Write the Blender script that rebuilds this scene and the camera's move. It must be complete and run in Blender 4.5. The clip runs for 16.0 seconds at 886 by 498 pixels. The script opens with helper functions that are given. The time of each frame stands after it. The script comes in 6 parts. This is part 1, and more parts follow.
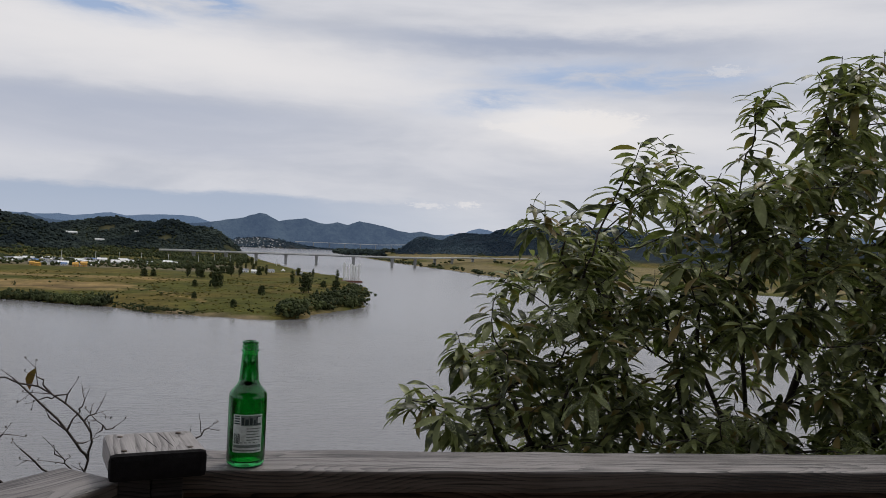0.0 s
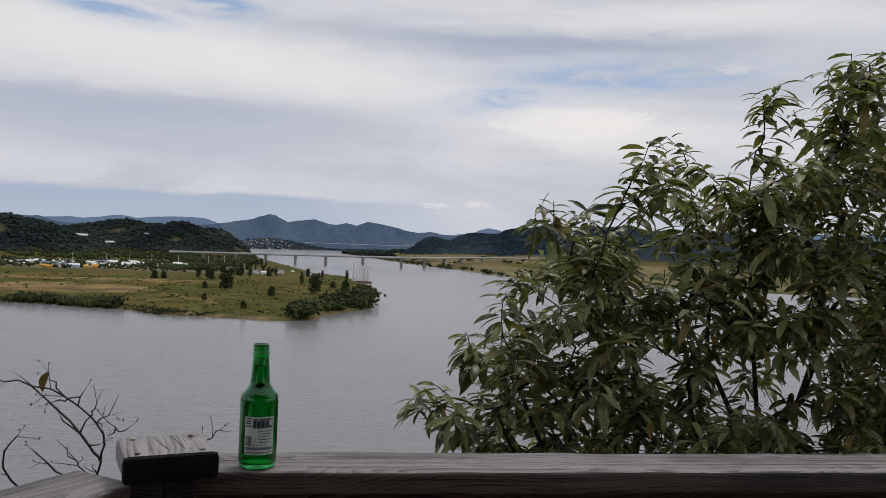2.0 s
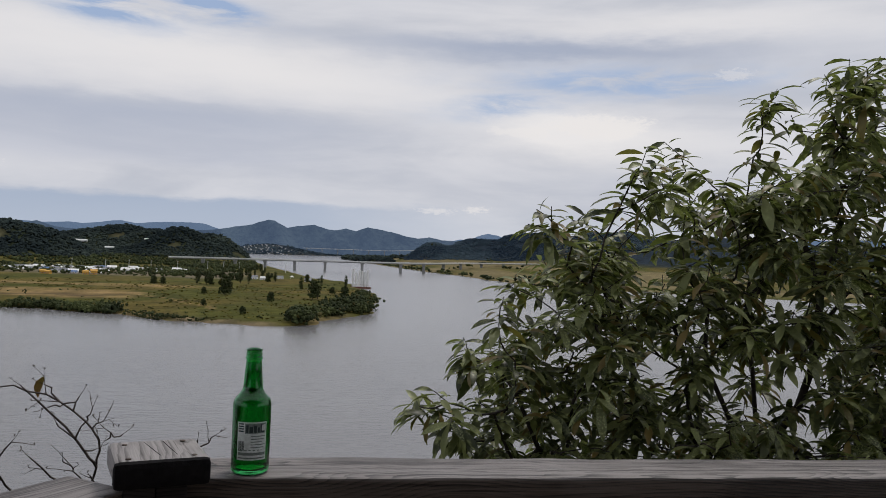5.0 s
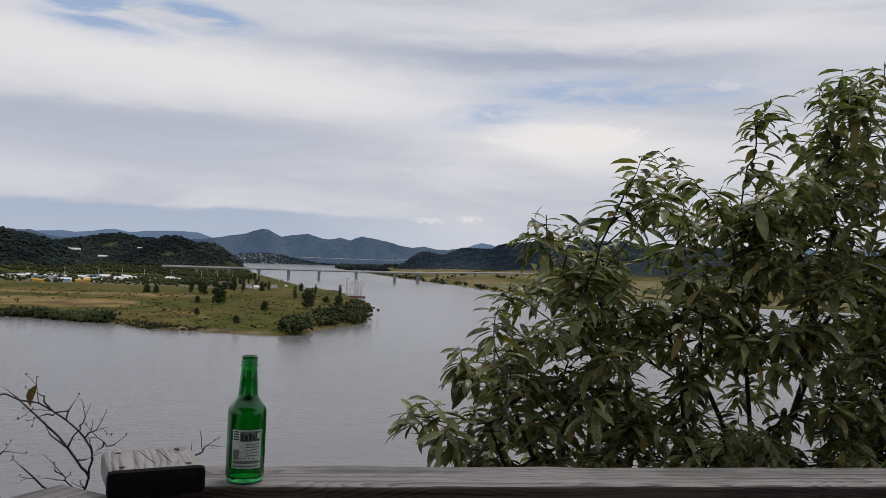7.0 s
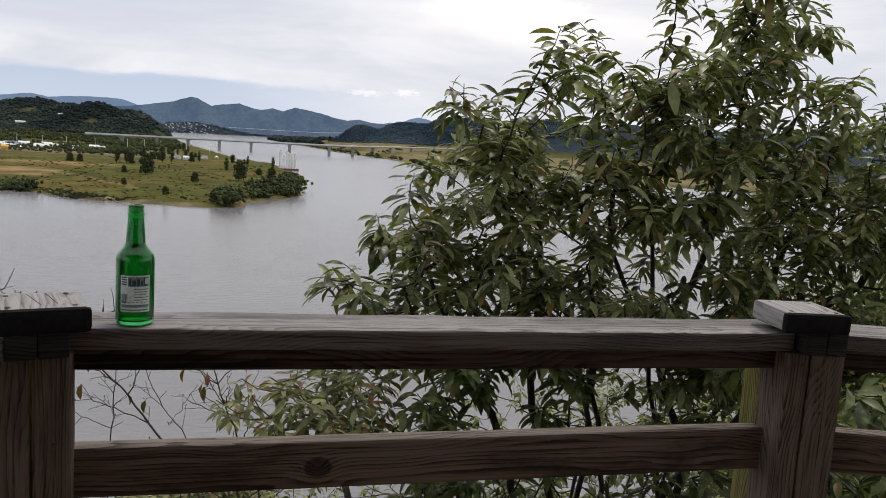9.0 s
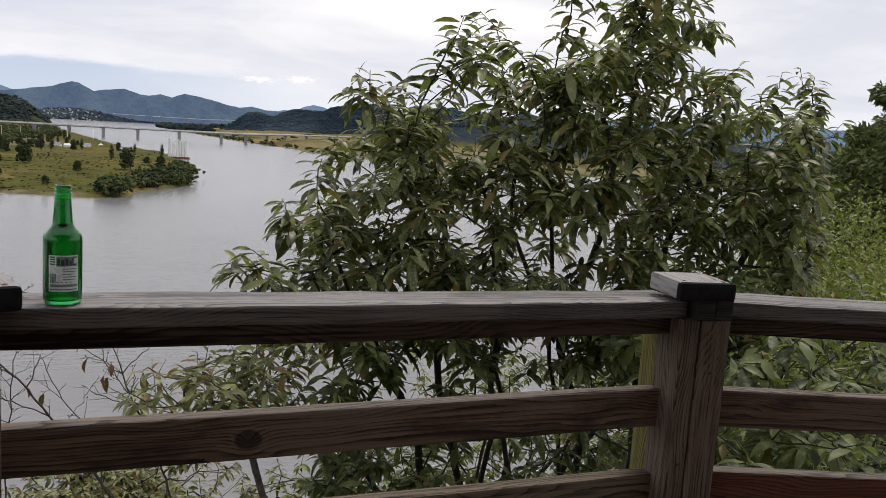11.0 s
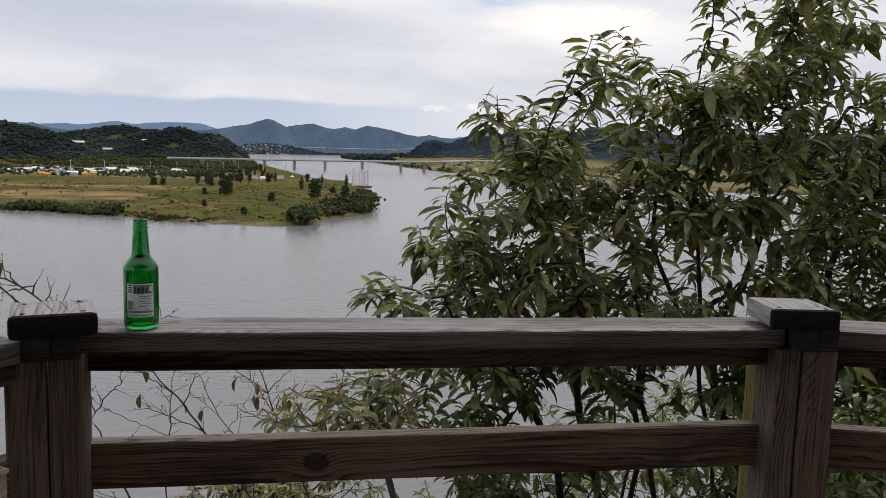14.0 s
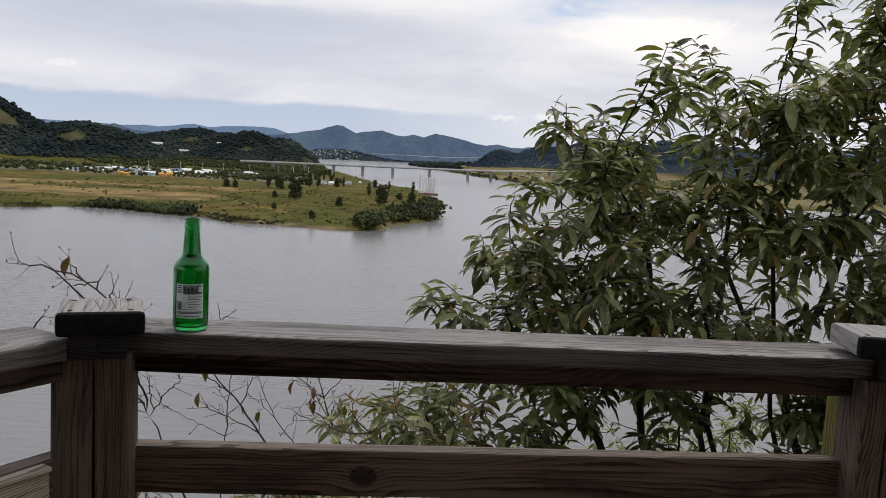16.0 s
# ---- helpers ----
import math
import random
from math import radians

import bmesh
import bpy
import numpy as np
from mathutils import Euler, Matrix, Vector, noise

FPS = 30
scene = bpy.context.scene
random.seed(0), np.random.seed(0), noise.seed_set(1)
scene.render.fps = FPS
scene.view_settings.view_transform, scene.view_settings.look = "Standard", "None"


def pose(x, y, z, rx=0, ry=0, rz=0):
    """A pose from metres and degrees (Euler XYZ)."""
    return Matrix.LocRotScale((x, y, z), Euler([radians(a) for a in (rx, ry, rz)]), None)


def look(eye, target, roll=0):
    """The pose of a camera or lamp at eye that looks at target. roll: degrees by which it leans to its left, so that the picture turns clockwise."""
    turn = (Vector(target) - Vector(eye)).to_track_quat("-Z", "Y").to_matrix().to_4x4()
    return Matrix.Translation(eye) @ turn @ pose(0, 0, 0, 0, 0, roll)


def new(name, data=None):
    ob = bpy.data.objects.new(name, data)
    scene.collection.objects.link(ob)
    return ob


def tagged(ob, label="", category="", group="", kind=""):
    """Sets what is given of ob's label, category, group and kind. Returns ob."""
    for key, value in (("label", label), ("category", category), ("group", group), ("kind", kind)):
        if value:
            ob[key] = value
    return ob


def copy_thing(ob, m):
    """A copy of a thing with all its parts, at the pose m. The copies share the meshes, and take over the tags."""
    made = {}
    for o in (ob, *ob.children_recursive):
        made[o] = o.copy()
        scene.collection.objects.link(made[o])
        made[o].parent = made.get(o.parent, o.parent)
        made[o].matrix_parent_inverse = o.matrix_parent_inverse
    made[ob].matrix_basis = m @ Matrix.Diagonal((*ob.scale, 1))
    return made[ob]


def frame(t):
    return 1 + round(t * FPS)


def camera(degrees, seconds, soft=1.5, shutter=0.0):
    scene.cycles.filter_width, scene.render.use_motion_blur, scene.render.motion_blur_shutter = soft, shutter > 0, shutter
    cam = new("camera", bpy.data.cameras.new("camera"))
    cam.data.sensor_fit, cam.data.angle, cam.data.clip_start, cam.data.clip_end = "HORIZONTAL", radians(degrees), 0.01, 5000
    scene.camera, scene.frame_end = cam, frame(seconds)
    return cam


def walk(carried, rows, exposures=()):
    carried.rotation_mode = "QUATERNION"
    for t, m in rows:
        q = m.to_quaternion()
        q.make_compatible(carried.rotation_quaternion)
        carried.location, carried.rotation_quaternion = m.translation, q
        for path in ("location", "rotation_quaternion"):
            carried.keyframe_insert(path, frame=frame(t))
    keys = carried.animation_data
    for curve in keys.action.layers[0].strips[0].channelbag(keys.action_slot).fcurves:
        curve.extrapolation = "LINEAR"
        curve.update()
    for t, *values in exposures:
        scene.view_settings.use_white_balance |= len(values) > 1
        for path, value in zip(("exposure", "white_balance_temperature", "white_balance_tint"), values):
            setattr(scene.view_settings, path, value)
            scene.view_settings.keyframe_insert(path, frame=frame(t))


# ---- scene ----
cam = camera(57.0, 16.0, soft=0.85)
PATH = [
    (0, (0.03, -0.021, 1.495), (0.33, 1.957, 1.492), 2.7),
    (0.5, (0.027, -0.026, 1.498), (0.319, 1.952, 1.492), 2.5),
    (1, (0.03, -0.03, 1.499), (0.317, 1.949, 1.494), 2.3),
    (1.5, (0.03, -0.028, 1.496), (0.314, 1.952, 1.495), 2.2),
    (2, (0.029, -0.027, 1.499), (0.307, 1.954, 1.495), 2.3),
    (2.5, (0.046, -0.03, 1.494), (0.321, 1.951, 1.494), 2.2),
    (3, (0.031, -0.031, 1.498), (0.3, 1.951, 1.498), 2.2),
    (3.5, (0.007, -0.01, 1.498), (0.278, 1.971, 1.498), 2.3),
    (4, (0.026, -0.013, 1.496), (0.297, 1.969, 1.491), 2.3),
    (6.5, (0.043, -0.027, 1.498), (0.336, 1.951, 1.535), 2.4),
    (7, (0.036, -0.018, 1.493), (0.328, 1.96, 1.526), 2.4),
    (7.5, (0.045, -0.024, 1.495), (0.367, 1.95, 1.527), 2.6),
    (8, (0.106, -0.04, 1.485), (0.517, 1.917, 1.464), 2.9),
    (8.5, (0.136, -0.055, 1.464), (0.549, 1.89, 1.241), 3.8),
    (9, (0.119, -0.092, 1.464), (0.579, 1.837, 1.201), 3.7),
    (9.5, (0.068, -0.141, 1.447), (0.742, 1.717, 1.136), 3.9),
    (9.7, (0.058, -0.142, 1.455), (0.771, 1.702, 1.153), 4.3),
    (12, (0.047, -0.202, 1.446), (0.733, 1.66, 1.197), 3.6),
    (12.5, (0.124, -0.223, 1.464), (0.8, 1.645, 1.232), 3.3),
    (13, (0.234, -0.233, 1.467), (0.687, 1.701, 1.232), 2.5),
    (13.5, (0.231, -0.216, 1.474), (0.529, 1.747, 1.234), 1.8),
    (14, (0.279, -0.207, 1.465), (0.562, 1.759, 1.226), 1.7),
    (14.5, (0.376, -0.221, 1.454), (0.607, 1.75, 1.201), 2.0),
    (15, (0.362, -0.181, 1.456), (0.511, 1.795, 1.184), 1.8),
    (15.5, (0.315, -0.119, 1.454), (0.452, 1.859, 1.188), 1.9),
    (16, (0.299, -0.129, 1.456), (0.425, 1.854, 1.232), 3.1),
]
walk(cam, [(t, look(eye, target, roll)) for t, eye, target, roll in PATH],
     exposures=[(0.0, -0.03, 6500, 10), (7.6, -0.03, 6520, 10), (8.6, 0.28, 6620, 10), (9.5, 0.52, 6730, 10), (12.0, 0.44, 6690, 10), (13.0, 0.27, 6650, 10), (14.0, 0.32, 6650, 10), (14.6, 0.38, 6670, 10), (15.2, 0.41, 6660, 10), (16.0, 0.30, 6610, 10)])

# ---- world and sun ----
WATER = -38.0


class Nodes:
    """A small wrapper to write node trees as expressions."""

    def __init__(self, tree):
        self.tree = tree
        tree.nodes.clear()

    def add(self, kind):
        return self.tree.nodes.new(kind)

    def put(self, socket, value):
        if isinstance(value, bpy.types.NodeSocket):
            self.tree.links.new(value, socket)
        elif value is not None:
            socket.default_value = value

    def math(self, op, a, b=None, c=None, clamp=False):
        node = self.add("ShaderNodeMath")
        node.operation, node.use_clamp = op, clamp
        for socket, value in zip(node.inputs, (a, b, c)):
            self.put(socket, value)
        return node.outputs[0]

    def mix(self, fac, a, b, blend="MIX"):
        node = self.add("ShaderNodeMix")
        node.data_type, node.blend_type = "RGBA", blend
        self.put(node.inputs[0], fac)
        for socket, value in ((node.inputs[6], a), (node.inputs[7], b)):
            self.put(socket, (*value, 1) if isinstance(value, tuple) and len(value) == 3 else value)
        return node.outputs[2]

    def ramp(self, fac, lo, hi):
        node = self.add("ShaderNodeMapRange")
        node.interpolation_type = "SMOOTHSTEP"
        self.put(node.inputs[0], fac)
        self.put(node.inputs[1], lo)
        self.put(node.inputs[2], hi)
        return node.outputs[0]

    def noise(self, vector, scale, detail=4.0, rough=0.55, warp=0.0):
        node = self.add("ShaderNodeTexNoise")
        self.put(node.inputs["Vector"], vector)
        self.put(node.inputs["Scale"], scale)
        self.put(node.inputs["Detail"], detail)
        self.put(node.inputs["Roughness"], rough)
        self.put(node.inputs["Distortion"], warp)
        return node.outputs[0]

    def scaled(self, vector, sx, sy, sz, move=(0, 0, 0)):
        node = self.add("ShaderNodeMapping")
        self.put(node.inputs[0], vector)
        self.put(node.inputs[1], move)
        self.put(node.inputs[3], (sx, sy, sz))
        return node.outputs[0]

    def bump(self, height, strength, distance):
        node = self.add("ShaderNodeBump")
        self.put(node.inputs["Strength"], strength)
        self.put(node.inputs["Distance"], distance)
        self.put(node.inputs["Height"], height)
        return node.outputs[0]


def build_world():
    world = bpy.data.worlds.new("overcast_sky")
    scene.world = world
    world.use_nodes = True
    n = Nodes(world.node_tree)
    way = n.add("ShaderNodeTexCoord").outputs["Generated"]
    xyz = n.add("ShaderNodeSeparateXYZ")
    n.put(xyz.inputs[0], way)
    az = n.math("MULTIPLY", n.math("ARCTAN2", xyz.outputs[0], xyz.outputs[1]), 57.2958)
    el = n.math("MULTIPLY", n.math("ARCSINE", xyz.outputs[2]), 57.2958)
    plane = n.add("ShaderNodeCombineXYZ")
    n.put(plane.inputs[0], az)
    n.put(plane.inputs[1], el)
    flat = plane.outputs[0]
    wob = n.math("MULTIPLY", n.math("SUBTRACT", n.noise(n.scaled(flat, 0.09, 0.3, 1), 1.0, 5.0, 0.6), 0.5), 7.0)
    wob2 = n.math("MULTIPLY", n.math("SUBTRACT", n.noise(n.scaled(flat, 0.1, 0.4, 1, (7, 3, 0)), 1.0, 6.0, 0.62), 0.5), 2.6)
    waz = n.math("ADD", az, n.math("MULTIPLY", wob, 1.6))
    wel = n.math("ADD", el, wob2)

    def blob(a, e, sa, se, tilt=0.0, warped=True):
        da = n.math("SUBTRACT", waz if warped else az, a)
        de = n.math("SUBTRACT", n.math("SUBTRACT", wel if warped else el, e), n.math("MULTIPLY", da, tilt))
        da, de = n.math("DIVIDE", da, sa), n.math("DIVIDE", de, se)
        return n.math("EXPONENT", n.math("MULTIPLY", n.math("ADD", n.math("MULTIPLY", da, da), n.math("MULTIPLY", de, de)), -1.0))

    sky = n.add("ShaderNodeTexSky")
    sky.sky_type, sky.sun_disc, sky.sun_elevation, sky.sun_rotation = "NISHITA", False, radians(58), radians(38)
    blue = n.mix(1.0, sky.outputs[0], (0.075, 0.078, 0.082), "MULTIPLY")
    blue = n.mix(0.75, blue, (0.33, 0.45, 0.68))
    # a high even sheet of cloud, streaked along the horizon
    sheet = n.noise(n.scaled(flat, 0.055, 0.26, 1, (3.1, 1.7, 0)), 1.0, 7.0, 0.52, 0.6)
    fine = n.noise(n.scaled(flat, 0.16, 0.75, 1, (1.3, 8.2, 0)), 1.0, 6.0, 0.6, 0.4)
    tone = n.math("ADD", n.math("MULTIPLY", sheet, 0.75), n.math("MULTIPLY", fine, 0.25))
    cloud = n.mix(n.ramp(tone, 0.32, 0.64), (0.51, 0.535, 0.605), (0.66, 0.668, 0.715))
    # brighter masses and greyer undersides
    bright = n.math("ADD", n.math("MULTIPLY", blob(-8, 12.2, 17, 2.0, -0.10), 1.1), n.math("MULTIPLY", blob(17, 8.7, 5.5, 1.6), 1.25))
    bright = n.math("ADD", bright, n.math("MULTIPLY", blob(24, 7.0, 12, 2.2), 0.55))
    bright = n.math("ADD", bright, n.math("MULTIPLY", blob(24, 15.6, 15, 1.2), 0.8))
    cloud = n.mix(n.math("MULTIPLY", bright, 0.75, clamp=True), cloud, (0.83, 0.81, 0.81))
    # the sheet's lower edge on the left, where it is fairly sharp
    edge_el = n.math("ADD", el, n.math("MULTIPLY", n.math("SUBTRACT", fine, 0.5), 1.8))
    shelf = n.math("MULTIPLY", n.math("MULTIPLY", n.ramp(edge_el, 9.0, 9.8), n.ramp(edge_el, 14.6, 13.0)), n.ramp(waz, 9.0, -3.0))
    cloud = n.mix(n.math("MULTIPLY", shelf, 0.6), cloud, (0.79, 0.775, 0.785))
    under = n.math("MULTIPLY", n.math("MULTIPLY", n.ramp(edge_el, 9.3, 8.3), n.ramp(edge_el, 4.4, 6.0)), n.ramp(waz, 6.0, -8.0))
    cloud = n.mix(n.math("MULTIPLY", under, 0.5), cloud, (0.50, 0.53, 0.625))
    grey = n.math("ADD", n.math("MULTIPLY", blob(15, 14.1, 14, 0.85), 1.15), n.math("MULTIPLY", blob(-14, 8.6, 16, 1.3), 0.6))
    grey = n.math("ADD", grey, n.math("MULTIPLY", blob(30, 5.5, 14, 1.3), 0.35))
    cloud = n.mix(n.math("MULTIPLY", grey, 0.92, clamp=True), cloud, (0.40, 0.445, 0.555))
    # openings in the sheet
    gap = n.math("ADD", n.math("MULTIPLY", blob(-16.0, 15.5, 3.6, 1.3, -0.2), 2.0), n.math("MULTIPLY", blob(-8.8, 15.5, 3.4, 0.9, -0.1), 1.6))
    gap = n.math("ADD", gap, n.math("MULTIPLY", blob(12.5, 10.2, 4.6, 0.7, 0.05), 1.0))
    gap = n.math("ADD", gap, n.math("MULTIPLY", blob(20, 12.1, 9, 0.9), 1.0))
    gap = n.math("MULTIPLY", gap, n.ramp(fine, 0.3, 0.6), clamp=True)
    cloud = n.mix(n.math("MULTIPLY", gap, 0.9), cloud, blue)
    # the clear strip low over the hills, and two small heaps in it
    low = n.math("MULTIPLY", n.ramp(wel, 3.3, 2.7), n.ramp(waz, 16.0, -6.0))
    cloud = n.mix(n.math("MULTIPLY", low, 0.9), cloud, (0.355, 0.43, 0.565))
    haze = n.ramp(el, 5.0, 0.0)
    cloud = n.mix(n.math("MULTIPLY", haze, 0.35), cloud, (0.56, 0.605, 0.68))
    puff = n.math("SUBTRACT", n.noise(n.scaled(flat, 0.42, 0.8, 1, (6, 2, 0)), 1.0, 7.0, 0.62), 0.5)
    curl = n.math("SUBTRACT", n.noise(n.scaled(flat, 2.6, 5.5, 1, (2, 9, 0)), 1.0, 6.0, 0.65), 0.5)

    def heap(a, e, sa, se, soft=0.22, edge=curl):
        return n.ramp(n.math("ADD", blob(a, e, sa, se, 0.0, False), n.math("MULTIPLY", edge, 2.2)), 0.42, 0.42 + soft)

    mixed = n.math("ADD", n.math("MULTIPLY", puff, 0.55), n.math("MULTIPLY", curl, 0.4))
    tops = n.math("MAXIMUM", n.math("MULTIPLY", heap(18.4, 9.0, 4.6, 1.1, 0.4, mixed), 0.85), n.math("MULTIPLY", heap(13.6, 8.6, 3.0, 0.5, 0.35, puff), 0.55))
    tops = n.math("MAXIMUM", tops, n.math("MULTIPLY", heap(27.2, 12.4, 1.6, 0.5, 0.5), 0.3))
    tops = n.math("MAXIMUM", tops, n.math("MULTIPLY", heap(10.2, 3.1, 1.3, 0.36, 0.7), 0.6))
    tops = n.math("MAXIMUM", tops, n.math("MULTIPLY", heap(7.4, 2.9, 1.9, 0.34, 0.7), 0.5))
    tops = n.math("MAXIMUM", tops, n.math("MULTIPLY", heap(-21.5, 4.6, 1.3, 0.35, 0.5), 0.4))
    cloud = n.mix(tops, cloud, (0.84, 0.812, 0.80))
    ground = n.mix(n.ramp(el, -0.5, -3.0), cloud, (0.10, 0.10, 0.09))
    back = n.add("ShaderNodeBackground")
    n.put(back.inputs[0], ground)
    n.put(back.inputs[1], 1.0)
    n.put(n.add("ShaderNodeOutputWorld").inputs[0], back.outputs[0])


build_world()
sun = new("sun", bpy.data.lights.new("sun", "SUN"))
sun.data.energy, sun.data.angle, sun.data.color = 1.4, radians(16), (1.0, 0.95, 0.88)
sun.matrix_world = look((0, 0, 0), (-math.sin(radians(38)) * 0.53, -math.cos(radians(38)) * 0.53, -0.85))


# ---- materials ----
def surface(name, rough=0.7, metal=0.0, gloss=0.5):
    """A new material: its nodes, its Principled node and the object coordinates."""
    m = bpy.data.materials.new(name)
    m.use_nodes = True
    n = Nodes(m.node_tree)
    shader = n.add("ShaderNodeBsdfPrincipled")
    n.put(shader.inputs["Roughness"], rough)
    n.put(shader.inputs["Metallic"], metal)
    n.put(shader.inputs["Specular IOR Level"], gloss)
    n.put(n.add("ShaderNodeOutputMaterial").inputs[0], shader.outputs[0])
    return m, n, shader, n.add("ShaderNodeTexCoord").outputs["Object"]


def plain(name, colour, rough=0.7, metal=0.0, scale=6.0, vary=0.35, bump=0.0, depth=0.01, gloss=0.4):
    """A surface with a base colour, varied at two scales, and a fine relief."""
    m, n, shader, co = surface(name, rough, metal, gloss)
    big, small = n.noise(co, scale, 5.0), n.noise(co, scale * 9, 4.0)
    t = n.math("ADD", n.math("MULTIPLY", big, 0.65), n.math("MULTIPLY", small, 0.35))
    rnd = n.add("ShaderNodeObjectInfo").outputs["Random"]
    t = n.math("ADD", n.ramp(t, 0.3, 0.7), n.math("MULTIPLY", n.math("SUBTRACT", rnd, 0.5), 0.4))
    dark = tuple(c * (1 - vary) for c in colour)
    light = tuple(min(1, c * (1 + vary)) for c in colour)
    n.put(shader.inputs["Base Color"], n.mix(t, dark, light))
    if bump:
        n.put(shader.inputs["Normal"], n.bump(small, bump, depth))
    return m


def wood(name, dark, light, grey, weather=0.5, knots=(), seed=0.0, stain=0.5, side=None, edge=0.008, rough=0.82, gloss=0.2, grain=0.75):
    """Weathered softwood; the grain runs along the board's own x. knots: (x, z) on the face; side: darker colours of
    the faces below the top.
    """
    m, n, shader, co = surface(name, rough, 0.0, gloss)
    rnd = n.add("ShaderNodeObjectInfo").outputs["Random"]
    shift = n.add("ShaderNodeCombineXYZ")
    n.put(shift.inputs[0], n.math("MULTIPLY", rnd, 37.0))
    n.put(shift.inputs[1], seed)
    moved = n.add("ShaderNodeVectorMath")
    moved.operation = "ADD"
    n.put(moved.inputs[0], co)
    n.put(moved.inputs[1], shift.outputs[0])
    base = moved.outputs[0]
    xyz = n.add("ShaderNodeSeparateXYZ")
    n.put(xyz.inputs[0], co)
    x, y, z = xyz.outputs
    slow = n.math("SUBTRACT", n.noise(n.scaled(base, 1.3, 4, 4), 1.0, 2.0), 0.5)
    # rings round a pith that lies beside the board and wanders along it
    py = n.math("ADD", y, 0.07)
    pz = n.math("ADD", z, n.math("ADD", n.math("MULTIPLY", slow, 0.26), 0.06))
    r = n.math("SQRT", n.math("ADD", n.math("MULTIPLY", py, py), n.math("MULTIPLY", pz, pz)))
    r = n.math("ADD", r, n.math("MULTIPLY", n.noise(n.scaled(base, 2.2, 20, 20), 1.0, 5.0, 0.6), 0.020))
    knot_mask = None
    for kx, kz in knots:
        dx, dz = n.math("SUBTRACT", x, kx), n.math("SUBTRACT", z, kz)
        d = n.math("SQRT", n.math("ADD", n.math("MULTIPLY", n.math("MULTIPLY", dx, dx), 0.55), n.math("MULTIPLY", dz, dz)))
        near = n.math("EXPONENT", n.math("MULTIPLY", d, -38.0))
        r = n.math("ADD", r, n.math("MULTIPLY", near, 0.04))
        core = n.ramp(d, 0.024, 0.017)
        knot_mask = core if knot_mask is None else n.math("MAXIMUM", knot_mask, core)
    rings = n.math("FRACT", n.math("MULTIPLY", r, 125.0))
    # late wood darkens slowly and ends sharply, more in some years than in others
    late = n.math("MULTIPLY", n.math("POWER", rings, 2.4), n.math("ADD", 0.35, n.math("MULTIPLY", n.ramp(n.noise(n.scaled(base, 1.6, 34, 34, (5, 5, 2)), 1.0, 3.0), 0.3, 0.62), 0.65)))
    fibre = n.noise(n.scaled(base, 9, 380, 380), 1.0, 3.0, 0.7)
    streak = n.noise(n.scaled(base, 2.2, 85, 85), 1.0, 5.0, 0.7)
    blot = n.noise(n.scaled(base, 3.0, 9, 9, (4, 2, 1)), 1.0, 5.0, 0.65)
    tone = n.math("ADD", n.math("MULTIPLY", n.math("SUBTRACT", 1.0, late), 0.25), n.math("ADD", n.math("MULTIPLY", streak, 0.55), n.math("MULTIPLY", fibre, 0.20)))
    # paler above edge: weathering, on some boards with light from above painted in
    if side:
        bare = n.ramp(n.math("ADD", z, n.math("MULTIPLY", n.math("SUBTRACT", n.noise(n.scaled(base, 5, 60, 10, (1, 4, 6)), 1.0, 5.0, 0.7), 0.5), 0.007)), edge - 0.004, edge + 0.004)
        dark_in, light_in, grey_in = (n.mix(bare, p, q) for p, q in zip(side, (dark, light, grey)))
    else:
        dark_in, light_in, grey_in = dark, light, grey
    dim = n.mix(1.0, dark_in, (0.68, 0.68, 0.68), "MULTIPLY")
    colour = n.mix(n.ramp(tone, 0.42, 0.68), dim, n.mix(1.0, light_in, (1.3, 1.3, 1.3), "MULTIPLY"))
    colour = n.mix(n.math("MULTIPLY", n.ramp(n.math("ADD", n.math("MULTIPLY", blot, 0.5), n.math("MULTIPLY", streak, 0.5)), 0.55 - 0.3 * weather, 0.75 - 0.3 * weather), weather), colour, grey_in)
    colour = n.mix(n.math("MULTIPLY", n.math("MULTIPLY", late, n.ramp(streak, 0.62, 0.4)), grain), colour, n.mix(1.0, dark_in, (0.55, 0.55, 0.55), "MULTIPLY"))
    colour = n.mix(n.math("MULTIPLY", n.ramp(blot, 0.5, 0.3), stain), colour, tuple(c * 0.35 for c in dark))
    crack = n.ramp(n.noise(n.scaled(base, 1.6, 130, 130, (9, 1, 5)), 1.0, 2.0), 0.68, 0.74)
    split = n.ramp(n.noise(n.scaled(base, 0.9, 45, 45, (2, 7, 3)), 1.0, 1.0), 0.70, 0.73)
    crack = n.math("MAXIMUM", crack, split)
    colour = n.mix(n.math("MULTIPLY", crack, 0.85), colour, tuple(c * 0.18 for c in dark))
    if knot_mask is not None:
        colour = n.mix(n.math("MULTIPLY", knot_mask, n.math("ADD", 0.72, n.math("MULTIPLY", late, 0.28))), colour, tuple(c * 0.2 for c in dark))
    n.put(shader.inputs["Base Color"], colour)
    relief = n.math("ADD", n.math("MULTIPLY", fibre, 0.4), n.math("MULTIPLY", n.math("SUBTRACT", 1.0, late), 0.8))
    relief = n.math("SUBTRACT", relief, n.math("MULTIPLY", crack, 2.0))
    n.put(shader.inputs["Normal"], n.bump(relief, 0.8, 0.0025))
    return m


